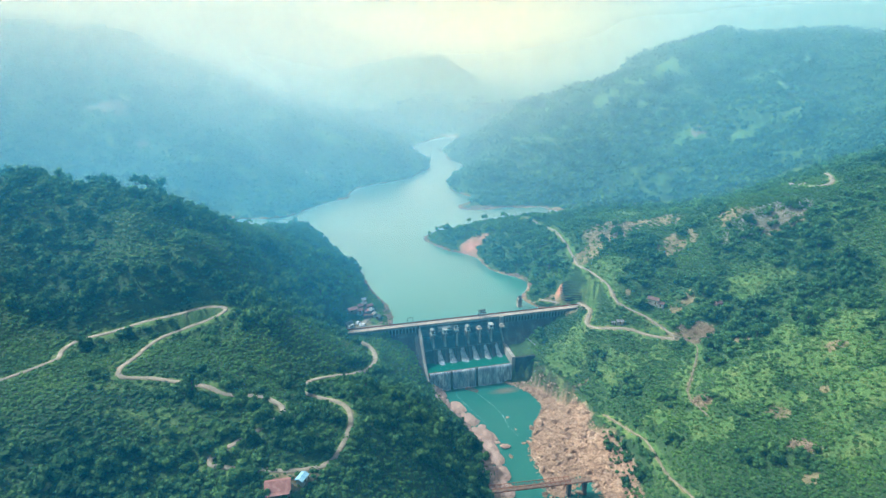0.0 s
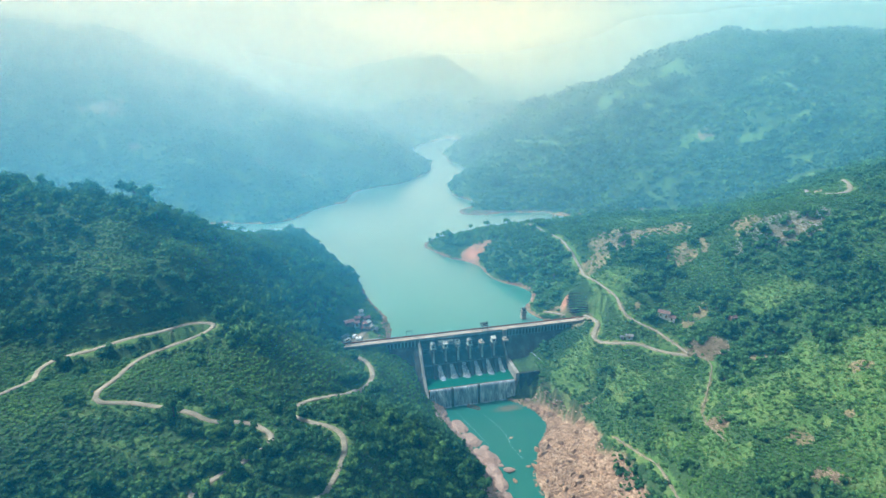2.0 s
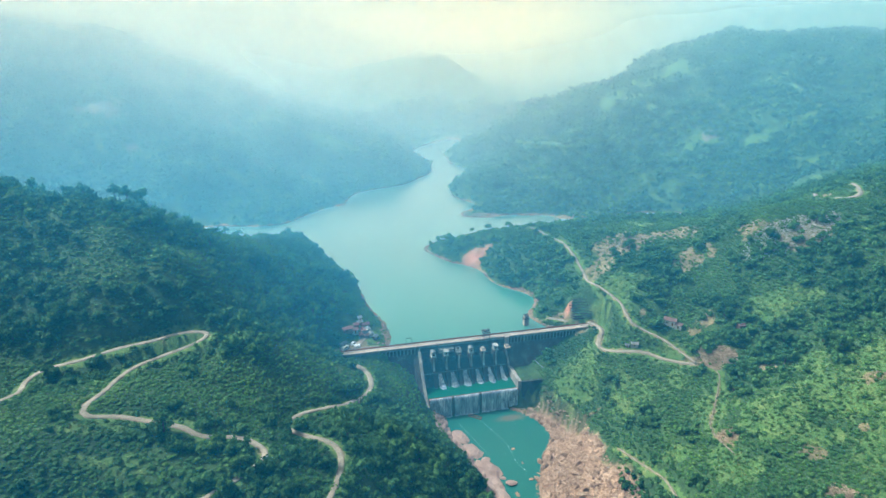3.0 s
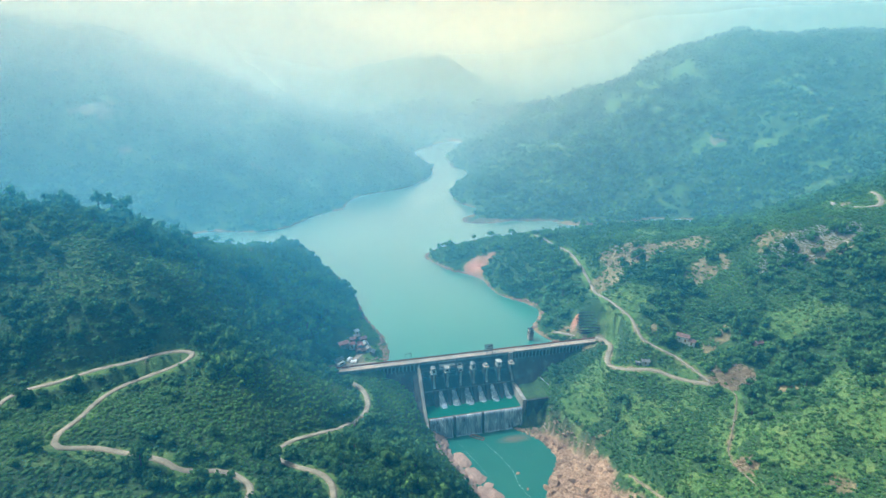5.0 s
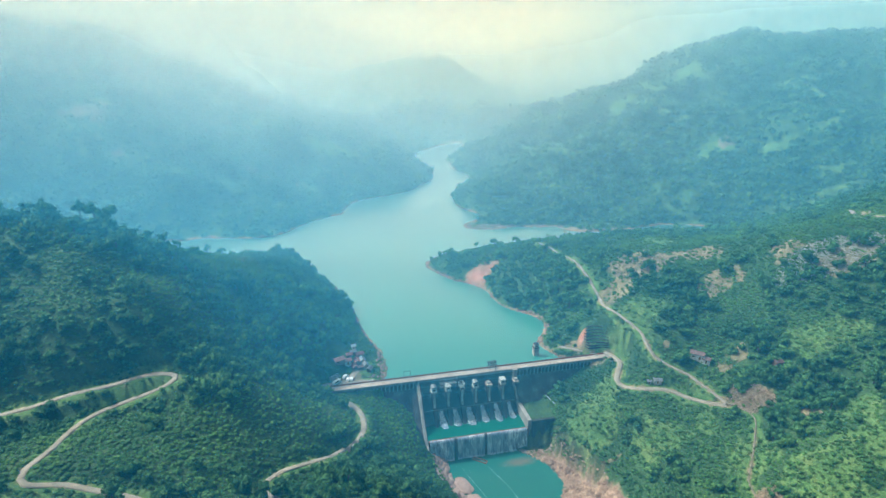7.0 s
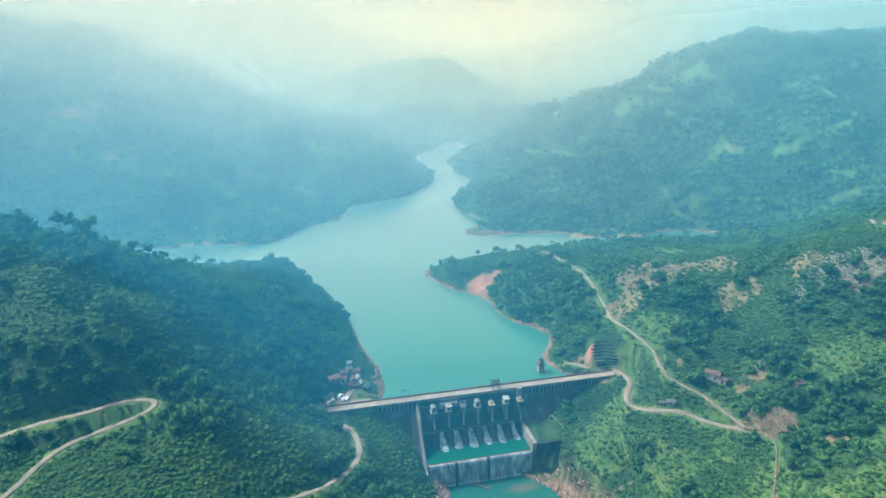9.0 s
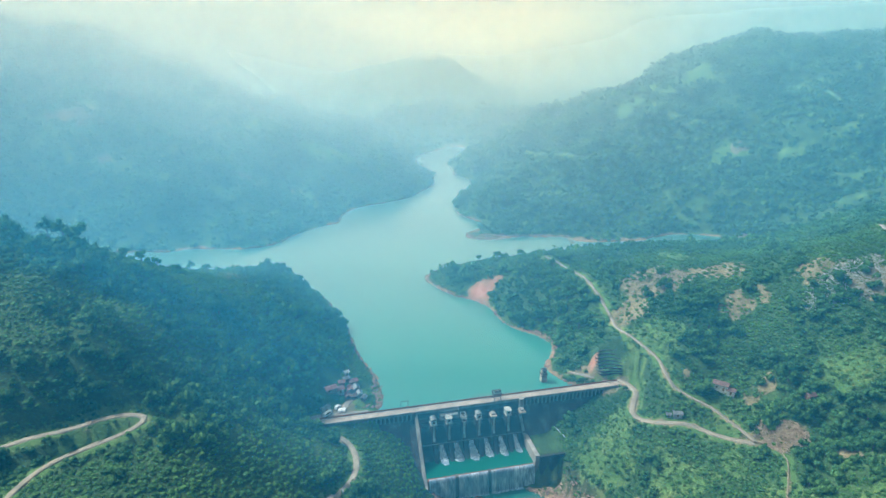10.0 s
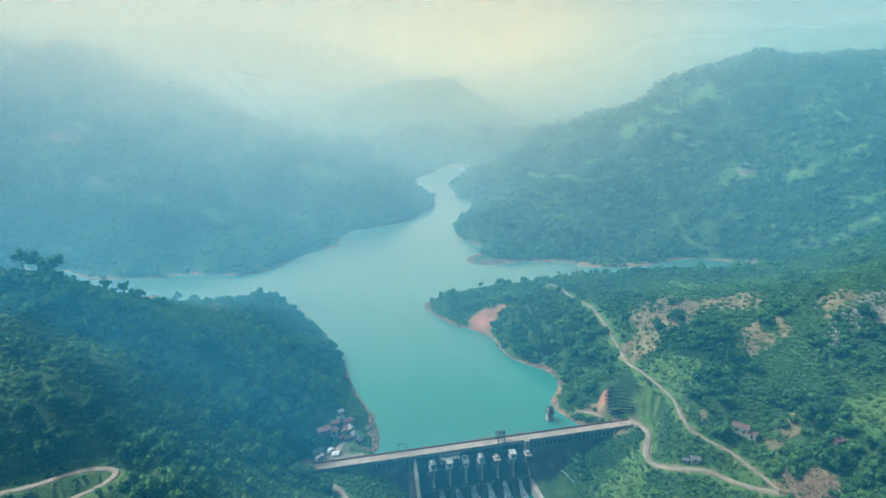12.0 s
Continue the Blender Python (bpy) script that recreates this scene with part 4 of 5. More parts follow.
sz = (1.2 + 0.9 * np.random.RandomState(52).uniform(0, 1, ok.sum()) ** 2.5) * (1 + 0.35 * thin[ok])
scatter("scrub", np.column_stack([x, y, z - 0.3])[ok], sz, [crown(s, 1, 4, 0.5) for s in range(6)], BUSH, 53, "bright green low scrub and bushes on the hillside", "bushes", 0.55)
x, y, luck = seeded(-320, 330, 170, 520, 2.0, 55)
ok, z = where_trees(x, y, np.zeros(len(x)), 1.0)
ok = (np.maximum(patches(x, y, GRASS), 0.5 * patches(x, y, BARE)) > 0.25 + 0.6 * luck) & (z > -20) & (road_gap(x, y)[0] > 0.6) & clear_of_works(x, y)
sz = 0.35 + 0.5 * np.random.RandomState(56).uniform(0, 1, ok.sum())
scatter("tall_grass", np.column_stack([x, y, z - 0.1])[ok], sz, [crown(s, 1, 9, 0.5, False) for s in range(4)], TUFT, 57, "yellow-green grass and weeds in the clearings", "grass")
x, y, luck = seeded(-900, 900, 640, 1330, 5.1, 61)
n = 0.5 + 0.5 * value_noise(x, y, 70, 31) + 0.3 * value_noise(x, y, 24, 33)
ok, z = where_trees(x, y, luck, (0.45 + 0.55 * smooth(0.2, 0.55, n)) * (1 - 0.6 * smooth(1000, 1250, y)), 0.7, 0.75)
ok &= (np.abs(x) < 0.72 * y + 60) & (luck > 0.8 * crest_grass(x, y))
sz = 2.5 + 3.6 * np.random.RandomState(62).uniform(0, 1, ok.sum()) ** 1.6
scatter("distant_forest", np.column_stack([x, y, z - 0.6])[ok], sz, [crown(s, 1, 4, 0.5) for s in range(5)], FAR_LEAVES, 63, "hazy blue-green forest on the hills behind the lake", "forest")

# ---------------------------------------------------------------- the dam
dam = empty("dam", DAM, "long grey concrete gravity dam with a gated spillway", "dam")
PIERS = [44.0 + 8.571 * k for k in range(8)]


def dam_body(s0, s1):
    """One length of the wall: upright upstream, sloping downstream."""
    return slab([(2.9, 2.6), (2.9, -36), (-28, -36), (-3.0, -2.2), (-1.9, -1.2), (-1.9, 2.6)], "x", s0, s1)


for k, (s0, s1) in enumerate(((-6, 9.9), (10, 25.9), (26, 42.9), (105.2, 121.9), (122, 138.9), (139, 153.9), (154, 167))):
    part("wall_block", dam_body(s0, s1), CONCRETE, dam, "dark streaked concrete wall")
part("deck", boxes((-8, 168, -2.4, 2.9, 2.64, 3.3)), DECK, dam, "pale dusty crest road")
for k in range(22):
    s = -8 + 8 * k
    part("parapet_panel", boxes((s + 0.03, s + 7.97, -2.7, -2.42, 2.2, 4.0), bevel=0.05), RIB_CONCRETE, dam)
    part("parapet_panel", boxes((s + 0.03, s + 7.97, 2.94, 3.2, 2.2, 4.2), bevel=0.05), RUST, dam, "reddish-brown parapet")
rib = None
for k in range(71):
    s = -2 + k * 2.4
    if 43 < s < 105:
        continue
    if rib is None:
        rib = part("bracket", slab([(-2.75, 2.3), (-1.8, 2.3), (-1.8, -1.9), (-2.3, -1.9), (-2.45, 0.8)], "x", -0.4, 0.4), RIB_CONCRETE, dam)
        rib.location.x = s
    else:
        r = new("bracket", rib.data)
        r.parent, r.location = dam, (s, 0, 0)

# overflow section with its piers, gates and chutes
ogee = [(2.9, -9.0), (2.2, -7.6), (0.6, -7.0), (-1.6, -7.3), (-4.0, -8.8), (-7.0, -11.8), (-11.0, -16.4), (-15.0, -20.0), (-18.5, -22.2), (-21.0, -22.8), (-21.0, -36), (2.9, -36)]
# Shade of the bay recesses is put into the sill's dark colour.
part("overflow_sill", slab(ogee[::-1], "x", 43.0, 105.1), DARK_CONCRETE, dam, "concrete overflow slope darkened like the shaded bays")
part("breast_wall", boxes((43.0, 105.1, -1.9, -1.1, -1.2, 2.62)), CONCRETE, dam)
pier_line = [(2.9, 2.6), (2.9, -34), (-17.5, -34), (-17.5, -20.2), (-15.6, -18.6), (-10.4, -11.6), (-9.3, -9.6), (-9.3, -2.0), (-2.2, -2.0), (-2.2, 2.6)]
pier = None
for s in PIERS[1:-1]:
    if pier is None:
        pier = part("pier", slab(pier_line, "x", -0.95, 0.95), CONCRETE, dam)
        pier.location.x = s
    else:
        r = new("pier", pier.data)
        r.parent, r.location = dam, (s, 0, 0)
    # Pale strip paints the sunlit edge onto each pier's nose.
    part("pier_edge", slab([(-9.36, -1.94), (-9.36, -9.7), (-10.46, -11.7), (-15.7, -18.75), (-17.55, -20.3), (-17.2, -20.3), (-15.4, -18.5), (-10.2, -11.4), (-9.1, -9.5), (-9.1, -1.94)], "x", s - 0.7, s + 0.7), PALE_CONCRETE, dam, "pale nose of the pier, toned as if sunlit")


def gate(s0, s1):
    """A curved steel gate with its girders."""
    bm = bmesh.new()
    arc = [(-3.2 - 1.7 * math.sin(a) ** 2 * 0.6, -7.6 + 7.6 * k / 10) for k in range(11) for a in [math.pi * k / 10]]
    a, b = [bm.verts.new((s0, v, z)) for v, z in arc], [bm.verts.new((s1, v, z)) for v, z in arc]
    for i in range(10):
        bm.faces.new((a[i], b[i], b[i + 1], a[i + 1]))
    bmesh.ops.solidify(bm, geom=bm.faces[:], thickness=0.15)
    g = part("gate", bm, STEEL, dam, "dark rusty steel sluice gate")
    for v, z in arc[1:10:2]:
        part("girder", boxes((s0 + 0.1, s1 - 0.1, v - 0.45, v - 0.12, z - 0.12, z + 0.12)), STEEL, g)
    for s in (s0 + 1.2, s1 - 1.2):
        part("gate_arm", bar(bar(bmesh.new(), (s, -3.9, -6.0), (s, -8.6, -5.2), 0.18), (s, -3.9, -2.2), (s, -8.6, -5.0), 0.18), STEEL, g)


def ribbon(rows, mat, name, parent, label, seed, ragged=0.2):
    """A tumbling sheet of water: rows of (s, v, z, half width) from top to foot."""
    rng = np.random.RandomState(seed)
    bm = bmesh.new()
    old = None
    fine = []
    for i in range(len(rows) - 1):
        for k in range(4):
            fine.append(tuple(np.array(rows[i]) + (np.array(rows[i + 1]) - rows[i]) * k / 4))
    fine.append(rows[-1])
    for s, v, z, w in fine:
        ring = []
        for j in range(9):
            f = j / 8 * 2 - 1
            edge = w * (1 + rng.uniform(-ragged, ragged) * (abs(f) > 0.9))
            ring.append(bm.verts.new((s + f * edge, v + rng.uniform(-0.05, 0.05), z + 0.45 * (1 - f * f) ** 0.5 + rng.uniform(-0.05, 0.05) - 0.15)))
        if old:
            for j in range(8):
                bm.faces.new((old[j], old[j + 1], ring[j + 1], ring[j]))
        old = ring
    for f in bm.faces:
        f.smooth = True
    return part(name, bm, mat, parent, label)


for k in range(7):
    s0, s1 = PIERS[k] + 0.8, PIERS[k + 1] - 0.8
    gate(s0, s1)
    mid = (s0 + s1) / 2
    if k > 0:
        big = (0, 1.9, 2.1, 2.2, 1.8, 1.8, 1.4)[k]
        ribbon([(mid - 0.3, -9.4, -14.4, 0.6 * big), (mid - 0.2, -12.0, -17.2, 0.85 * big), (mid, -15.0, -19.6, 1.15 * big), (mid + 0.2, -17.4, -20.2, 1.25 * big), (mid + 0.5, -19.2 - 1.0 * (k % 2), -20.25, 0.6 * big)], FOAM, "spillway_jet", dam, "white water shooting from under the gate", 90 + k)
part("walkway_beam", boxes((43.5, 104.6, -12.3, -11.7, -12.4, -11.9)), STEEL, dam, "thin dark beam across the piers")
for s in PIERS[1:-1]:
    part("beam_post", boxes((s - 0.15, s + 0.15, -12.2, -11.9, -14.0, -12.4)), STEEL, dam)

# training walls and the return wall on the right bank
part("training_wall", slab([(-2.2, 2.55), (-9.0, -2.6), (-19.0, -14.5), (-29.0, -23.6), (-31.6, -24.2), (-31.6, -36), (-2.2, -36)], "x", 43.02, 44.6), PALE_CONCRETE, dam, "pale stepped concrete side wall")
part("training_wall", slab([(-5.0, -3.4), (-10.5, -8.5), (-20.0, -18.0), (-30.0, -26.0), (-31.0, -36), (-5.0, -36)], "x", 39.6, 42.98), CONCRETE, dam)
part("training_wall", slab([(-2.2, -4.0), (-9.0, -11.5), (-12.0, -14.3), (-30.6, -14.3), (-30.6, -36), (-2.2, -36)], "x", 104.0, 106.4), PALE_CONCRETE, dam, "pale concrete side wall")
part("return_wall", boxes((106.42, 120.5, -31.6, -30.2, -36, -14.5)), DARK_CONCRETE, dam, "dark concrete retaining wall")
part("end_pilaster", boxes((103.4, 106.2, -4.4, -2.72, -3.5, 4.25), bevel=0.12), PALE_CONCRETE, dam, "pale upright pilaster")
part("end_pilaster", boxes((42.0, 43.6, -3.6, -2.72, -3.0, 4.1), bevel=0.12), CONCRETE, dam)
part("end_steps", boxes(*[(163.5 + 0.4 * k, 166.5, -4.6 - 1.2 * k, -3.4 - 1.2 * k, -9, 2.4 - 1.0 * k) for k in range(6)]), PALE_CONCRETE, dam, "pale end steps down the abutment")

# the low weir that holds the basin
weir = empty("weir", DAM, "low concrete weir with a white curtain of falling water", "weir")
part("weir_wall", boxes((44.6, 104.0, -31.0, -29.4, -36, -19.9)), CONCRETE, weir)
part("crest_cap", boxes((44.6, 104.0, -31.15, -29.3, -19.88, -19.5), bevel=0.08), RUST, weir, "reddish-brown weir crest")
for s in (60.2, 78.2):
    part("weir_pillar", boxes((s - 0.7, s + 0.7, -31.7, -29.2, -36, -19.0), bevel=0.1), CONCRETE, weir)
for k, (s0, s1) in enumerate(((45.2, 59.3), (61.1, 77.4), (79.0, 103.6))):
    bm = bmesh.new()
    rng = np.random.RandomState(200 + k)
    n = int((s1 - s0) / 0.6)
    old = None
    for j in range(n + 1):
        s = s0 + (s1 - s0) * j / n
        d = rng.uniform(-0.12, 0.12)
        ring = [bm.verts.new((s, v + d * f, z)) for v, z, f in ((-30.2, -19.42, 0), (-31.1, -19.5, 0.3), (-31.6, -21.0, 1), (-32.0, -24.5, 1.5), (-32.3, -28.5, 2), (-32.6 + d, -32.05, 3))]
        if old:
            for i in range(5):
                bm.faces.new((old[i], ring[i], ring[i + 1], old[i + 1]))
        old = ring
    for f in bm.faces:
        f.smooth = True
    part("water_curtain", bm, FOAM, weir, "white streaked curtain of falling water")
    bm = bmesh.new()
    near, far = [], []
    for j in range(n + 1):
        s = s0 + (s1 - s0) * j / n
        far.append(bm.verts.new((s, -32.2, -31.86)))
        near.append(bm.verts.new((s, -33.2 - rng.uniform(0, 1.3), -31.93)))
    for j in range(n):
        bm.faces.new((near[j], near[j + 1], far[j + 1], far[j]))
    part("foam", bm, FOAM, weir, "line of white foam at the foot of the fall")


def hoist_house(s, kind):
    """A small hoist house on a pier's head."""
    m = DAM @ pose(s, -7.2, -2.0) @ Matrix.Diagonal((1.12, 1.15, 1.2, 1))
    words = {"round": "small whitewashed hoist house with a rounded roof on a pier", "flat": "flat pinkish concrete cap on a pier head", "box": "white hoist house with a dark window on a pier", "frame": "white steel hoist frame on a pier"}[kind]
    h = empty("hoist_house", m, words, "hoist house", "hoist houses on the spillway piers")
    if kind == "flat":
        part("cap_slab", boxes((-1.6, 1.6, -1.9, 1.9, 0.02, 0.9), bevel=0.15), DECK, h)
        part("cap_block", boxes((-0.9, 0.9, -0.8, 1.5, 0.92, 1.7), bevel=0.1), PALE_CONCRETE, h)
        return
    if kind == "frame":
        bm = bmesh.new()
        for x in (-1.2, 1.2):
            for y in (-1.6, 1.6):
                bar(bm, (x, y, 0), (x, y, 3.2), 0.14)
        for z in (1.6, 3.2):
            bar(bm, (-1.2, -1.6, z), (1.2, -1.6, z), 0.12), bar(bm, (-1.2, 1.6, z), (1.2, 1.6, z), 0.12)
            bar(bm, (-1.2, -1.6, z), (-1.2, 1.6, z), 0.12), bar(bm, (1.2, -1.6, z), (1.2, 1.6, z), 0.12)
        part("steel_frame", bm, WHITEWASH, h)
        part("hoist_drum", bar(bmesh.new(), (-1.0, 0, 1.0), (1.0, 0, 1.0), 0.7, 12), WHITEWASH, h)
        part("stair", slab([(-1.7, 0.0), (-2.0, 0.0), (-2.3, -6.4), (-1.9, -6.4)], "x", -0.5, 0.5), WHITEWASH, h, "white stair down the pier's nose")
        return
    part("base", boxes((-1.7, 1.7, -2.1, 1.9, 0.02, 0.5), bevel=0.08), PALE_CONCRETE, h)
    part("walls", boxes((-1.3, 1.3, -1.6, 1.5, 0.5, 2.5), bevel=0.05), WHITEWASH, h)
    if kind == "round":
        part("roof", slab([(1.55 * math.cos(a), 2.5 + 1.0 * math.sin(a)) for a in [math.pi * k / 10 for k in range(11)]], "y", -1.8, 1.7), TIN, h, "rounded grey-green roof")
    else:
        part("roof", boxes((-1.6, 1.6, -1.9, 1.8, 2.52, 2.85), bevel=0.06), WHITEWASH, h)
    part("window", boxes((-0.6, 0.6, -1.66, -1.58, 1.2, 2.0)), GLASS_DARK, h)


for s, kind in zip(PIERS[1:], ("round", "box", "frame", "round", "flat", "box", "flat")):
    hoist_house(s if s < 104 else 102.2, kind)

platform = empty("service_platform", DAM @ pose(62, -2.7, -1.2), "grey-green steel service platform fixed below the crest", "platform")
for z in (0.0, 2.2):
    part("floor_grating", boxes((-5.2, 5.2, -3.4, 0, z, z + 0.18)), TIN, platform)
    part("guard_rail", boxes((-5.2, 5.2, -3.4, -3.3, z + 1.0, z + 1.12), (-5.2, 5.2, -3.4, -3.3, z + 0.55, z + 0.62)), WHITEWASH, platform)
for x in (-5.1, -2.5, 0, 2.5, 5.1):
    part("post", boxes((x - 0.1, x + 0.1, -3.42, -3.22, -0.6, 5.6)), TIN, platform)
part("roof_beam", boxes((-5.3, 5.3, -3.5, -3.15, 5.5, 5.75), (-5.3, -5.0, -3.15, 0.4, 5.5, 5.75), (5.0, 5.3, -3.15, 0.4, 5.5, 5.75)), TIN, platform)

crane = empty("gantry_crane", DAM @ pose(91, 0.3, 3.3), "dark steel gantry crane straddling the crest road", "crane")
for x in (-2.0, 2.0):
    for y, lean in ((-2.2, 0.4), (2.2, -0.4)):
        part("leg", bar(bmesh.new(), (x, y, 0), (x * 0.85, y + lean, 4.4), 0.22), STEEL, crane)
part("crane_beam", boxes((-2.6, 2.6, -2.3, -1.7, 4.3, 5.0), (-2.6, 2.6, 1.7, 2.3, 4.3, 5.0), (-2.2, -1.7, -1.7, 1.7, 4.35, 4.9), (1.7, 2.2, -1.7, 1.7, 4.35, 4.9)), STEEL, crane)
part("hoist", boxes((-1.2, 1.0, -0.9, 0.9, 4.6, 5.9), bevel=0.1), STEEL, crane)
part("cabin", boxes((1.2, 2.4, -1.0, 0.6, 5.02, 6.4), bevel=0.08), STEEL, crane)
part("sill_beam", boxes((-2.7, 2.7, -2.35, -2.1, 0.0, 0.4), (-2.7, 2.7, 2.1, 2.35, 0.0, 0.4)), STEEL, crane)

goal = empty("gate_frame", DAM @ pose(38.5, 3.5, 2.2), "thin dark steel lifting frame on the upstream parapet", "frame")
for x in (-2.0, 2.0):
    part("upright", boxes((x - 0.13, x + 0.13, -0.13, 0.13, 0, 5.2)), STEEL, goal)
part("crossbar", boxes((-2.3, 2.3, -0.14, 0.14, 5.2, 5.5)), STEEL, goal)

tower = empty("intake_tower", DAM @ pose(126.5, 17.5, -3.4) @ Matrix.Diagonal((0.86, 0.86, 1, 1)), "tan concrete intake tower with a small cabin in the water", "tower")
part("shaft", boxes((-2.0, 2.0, -2.0, 2.0, -4, 8.6), bevel=0.15), DECK, tower)
for z in (6.4, 7.4):
    part("band", boxes((-2.08, 2.08, -2.08, 2.08, z, z + 0.25)), CONCRETE, tower)
part("cornice", boxes((-2.4, 2.4, -2.4, 2.4, 8.62, 9.1), bevel=0.08), CONCRETE, tower)
part("cabin", boxes((-1.6, 1.6, -1.6, 1.6, 9.1, 11.3)), DECK, tower)
part("cabin_window", boxes((-0.7, 0.7, -1.68, -1.58, 9.8, 10.7)), GLASS_DARK, tower)
bm = bmesh.new()
bmesh.ops.create_cone(bm, cap_ends=True, segments=4, radius1=2.7, radius2=0.3, depth=1.1, matrix=pose(0, 0, 11.85, 0, 0, 45))
part("roof", bm, CONCRETE, tower, "grey hipped roof")

# streaks of foam drifting down from the weir
for k, pts in enumerate(([(74, -36, 0.10), (77, -46, 0.16), (81, -57, 0.12), (84, -70, 0.16), (84, -82, 0.2), (87, -94, 0.1)], [(60, -36, 0.08), (63, -48, 0.14), (67, -62, 0.10), (71, -76, 0.05)])):
    bm = bmesh.new()
    rng = np.random.RandomState(220 + k)
    line = catmull([p[:2] for p in pts], 0.8)
    old = None
    for i, (s, v) in enumerate(line):
        w = np.interp(i / len(line), np.linspace(0, 1, len(pts)), [p[2] for p in pts]) * rng.uniform(0.1, 1.1)
        j = rng.uniform(-0.2, 0.2)
        row = [bm.verts.new((s + j - w, v, -31.985)), bm.verts.new((s + j + w, v, -31.985))]
        if old and rng.uniform() > 0.28:
            bm.faces.new((old[0], old[1], row[1], row[0]))
        old = row
    part("foam_streak", bm, STREAK, weir, "thin white streak of foam on the water")
# ---------------------------------------------------------------- houses
def level_at(x, y):
    return float(ground_height(np.array([x]), np.array([y]))[0])


def house(x, y, turn, wide, deep, tall, rise, wall_mat, roof_mat, label, group="", sink=0.8, veranda=False):
    """A gabled house with its ridge along its own x."""
    z = level_at(x, y)
    h = empty("house", pose(x, y, z, 0, 0, turn), label, "house", group)
    a, b = wide / 2, deep / 2
    part("wall", slab([(-b, -sink), (b, -sink), (b, tall), (0, tall + rise), (-b, tall)], "x", -a, a), wall_mat, h)
    o, e = 0.5, 0.55
    for side in (-1, 1):
        drop = rise / b * o
        part("roof_sheet", slab([(0, tall + rise + 0.02), (side * (b + o), tall - drop + 0.02), (side * (b + o), tall - drop + 0.16), (0, tall + rise + 0.18)], "x", -a - e, a + e), roof_mat, h)
    n = max(1, int(wide / 3))
    for k in range(n):
        cx = -a + wide * (k + 0.5) / n
        if k == n // 2:
            part("door", boxes((cx - 0.45, cx + 0.45, -b - 0.05, -b + 0.02, 0, min(2.0, tall - 0.2))), WOOD, h)
        else:
            part("window", boxes((cx - 0.5, cx + 0.5, -b - 0.05, -b + 0.02, 0.9, min(1.9, tall - 0.2))), GLASS_DARK, h)
    if veranda:
        part("veranda_roof", slab([(-b, tall - 0.2), (-b - 2.0, tall - 0.8), (-b - 2.0, tall - 0.65), (-b, tall - 0.05)], "x", -a, a), roof_mat, h)
        for k in range(4):
            px = -a + 0.2 + (wide - 0.4) * k / 3
            part("veranda_post", boxes((px - 0.07, px + 0.07, -b - 1.9, -b - 1.76, -sink, tall - 0.75)), WOOD, h)
    return h


def at_dam(s, v):
    p = DAM @ Vector((s, v, 0))
    return p.x, p.y


VILLAGE = "houses of the settlement beside the dam"
rng = np.random.RandomState(301)
for s, v, turn, wide, deep, tall, wall, roof, words in (
        (-0.5, 21, 20, 7.5, 4.5, 2.5, WOOD, RED_TIN, "low house with a faded red tin roof"),
        (4.5, 22.5, 15, 5.0, 4.0, 2.6, WHITEWASH, RED_TIN, "small whitewashed house with a red tin roof"),
        (8.6, 21.0, 100, 4.5, 3.6, 2.4, WOOD, RED_TIN, "small timber house with a red tin roof"),
        (10.5, 25.5, 95, 5.5, 3.8, 2.8, WHITEWASH, RED_TIN, "pale house with a bright red tin roof"),
        (14.0, 26.5, 100, 5.0, 3.6, 2.6, WHITEWASH, TIN, "pale house with a grey tin roof"),
        (12.8, 31.0, 15, 5.5, 3.6, 2.5, WOOD, RED_TIN, "timber house with a rusty red roof"),
        (9.0, 31.5, 10, 4.2, 3.2, 2.4, WOOD, TIN, "small shack with a grey tin roof"),
        (6.0, 27.5, 5, 4.0, 3.0, 2.3, WOOD, RED_TIN, "small shack with a red roof"),
        (15.5, 21.5, 95, 4.4, 3.2, 2.4, WHITEWASH, TIN, "small pale house with a tin roof"),
        (12.0, 20.0, 10, 3.6, 2.8, 2.2, WOOD, DARK_TIN, "small timber shed with a brown tin roof"),
        (17.5, 17.5, 60, 4.0, 3.0, 2.2, WOOD, TIN, "grey tin-roofed shed by the bank"),
        (-4.5, 10.5, 35, 6.0, 3.4, 2.4, WHITEWASH, TIN, "long pale shed with a grey tin roof"),
        (9.5, 37.0, 20, 3.0, 2.6, 2.4, WHITEWASH, WHITEWASH, "tiny white hut above the settlement")):
    hx, hy = at_dam(s, v)
    house(hx, hy, DAM_TURN + turn, 0.82 * wide, 0.82 * deep, 0.95 * tall, 0.8, wall, roof, words, VILLAGE, 1.6)
house(146.0, 389.5, -32, 7.0, 4.2, 3.2, 1.1, PLASTER, DARK_TIN, "white house with a dark brown tin roof on the slope", sink=2.5)
house(150.2, 386.0, -32, 3.8, 3.2, 2.6, 0.9, PLASTER, DARK_TIN, "white outhouse with a dark brown roof", sink=2.5)
house(121.5, 380.5, -8, 4.2, 2.8, 1.8, 0.6, WHITEWASH, TIN, "small pale shed with a grey tin roof beside the road", sink=1.6)
house(117.0, 381.0, -8, 2.0, 1.8, 1.6, 0.4, WHITEWASH, TIN, "tiny pale hut beside the road", sink=1.2)
house(182.0, 371.0, 15, 4.0, 3.2, 2.2, 0.8, WOOD, DARK_TIN, "brown-roofed field hut among the trees", sink=1.6)
house(-64.5, 194.5, 12, 9.0, 6.5, 2.8, 1.9, WHITEWASH, RED_TIN, "house with a bright red tin roof below the road", sink=1.2, veranda=True)
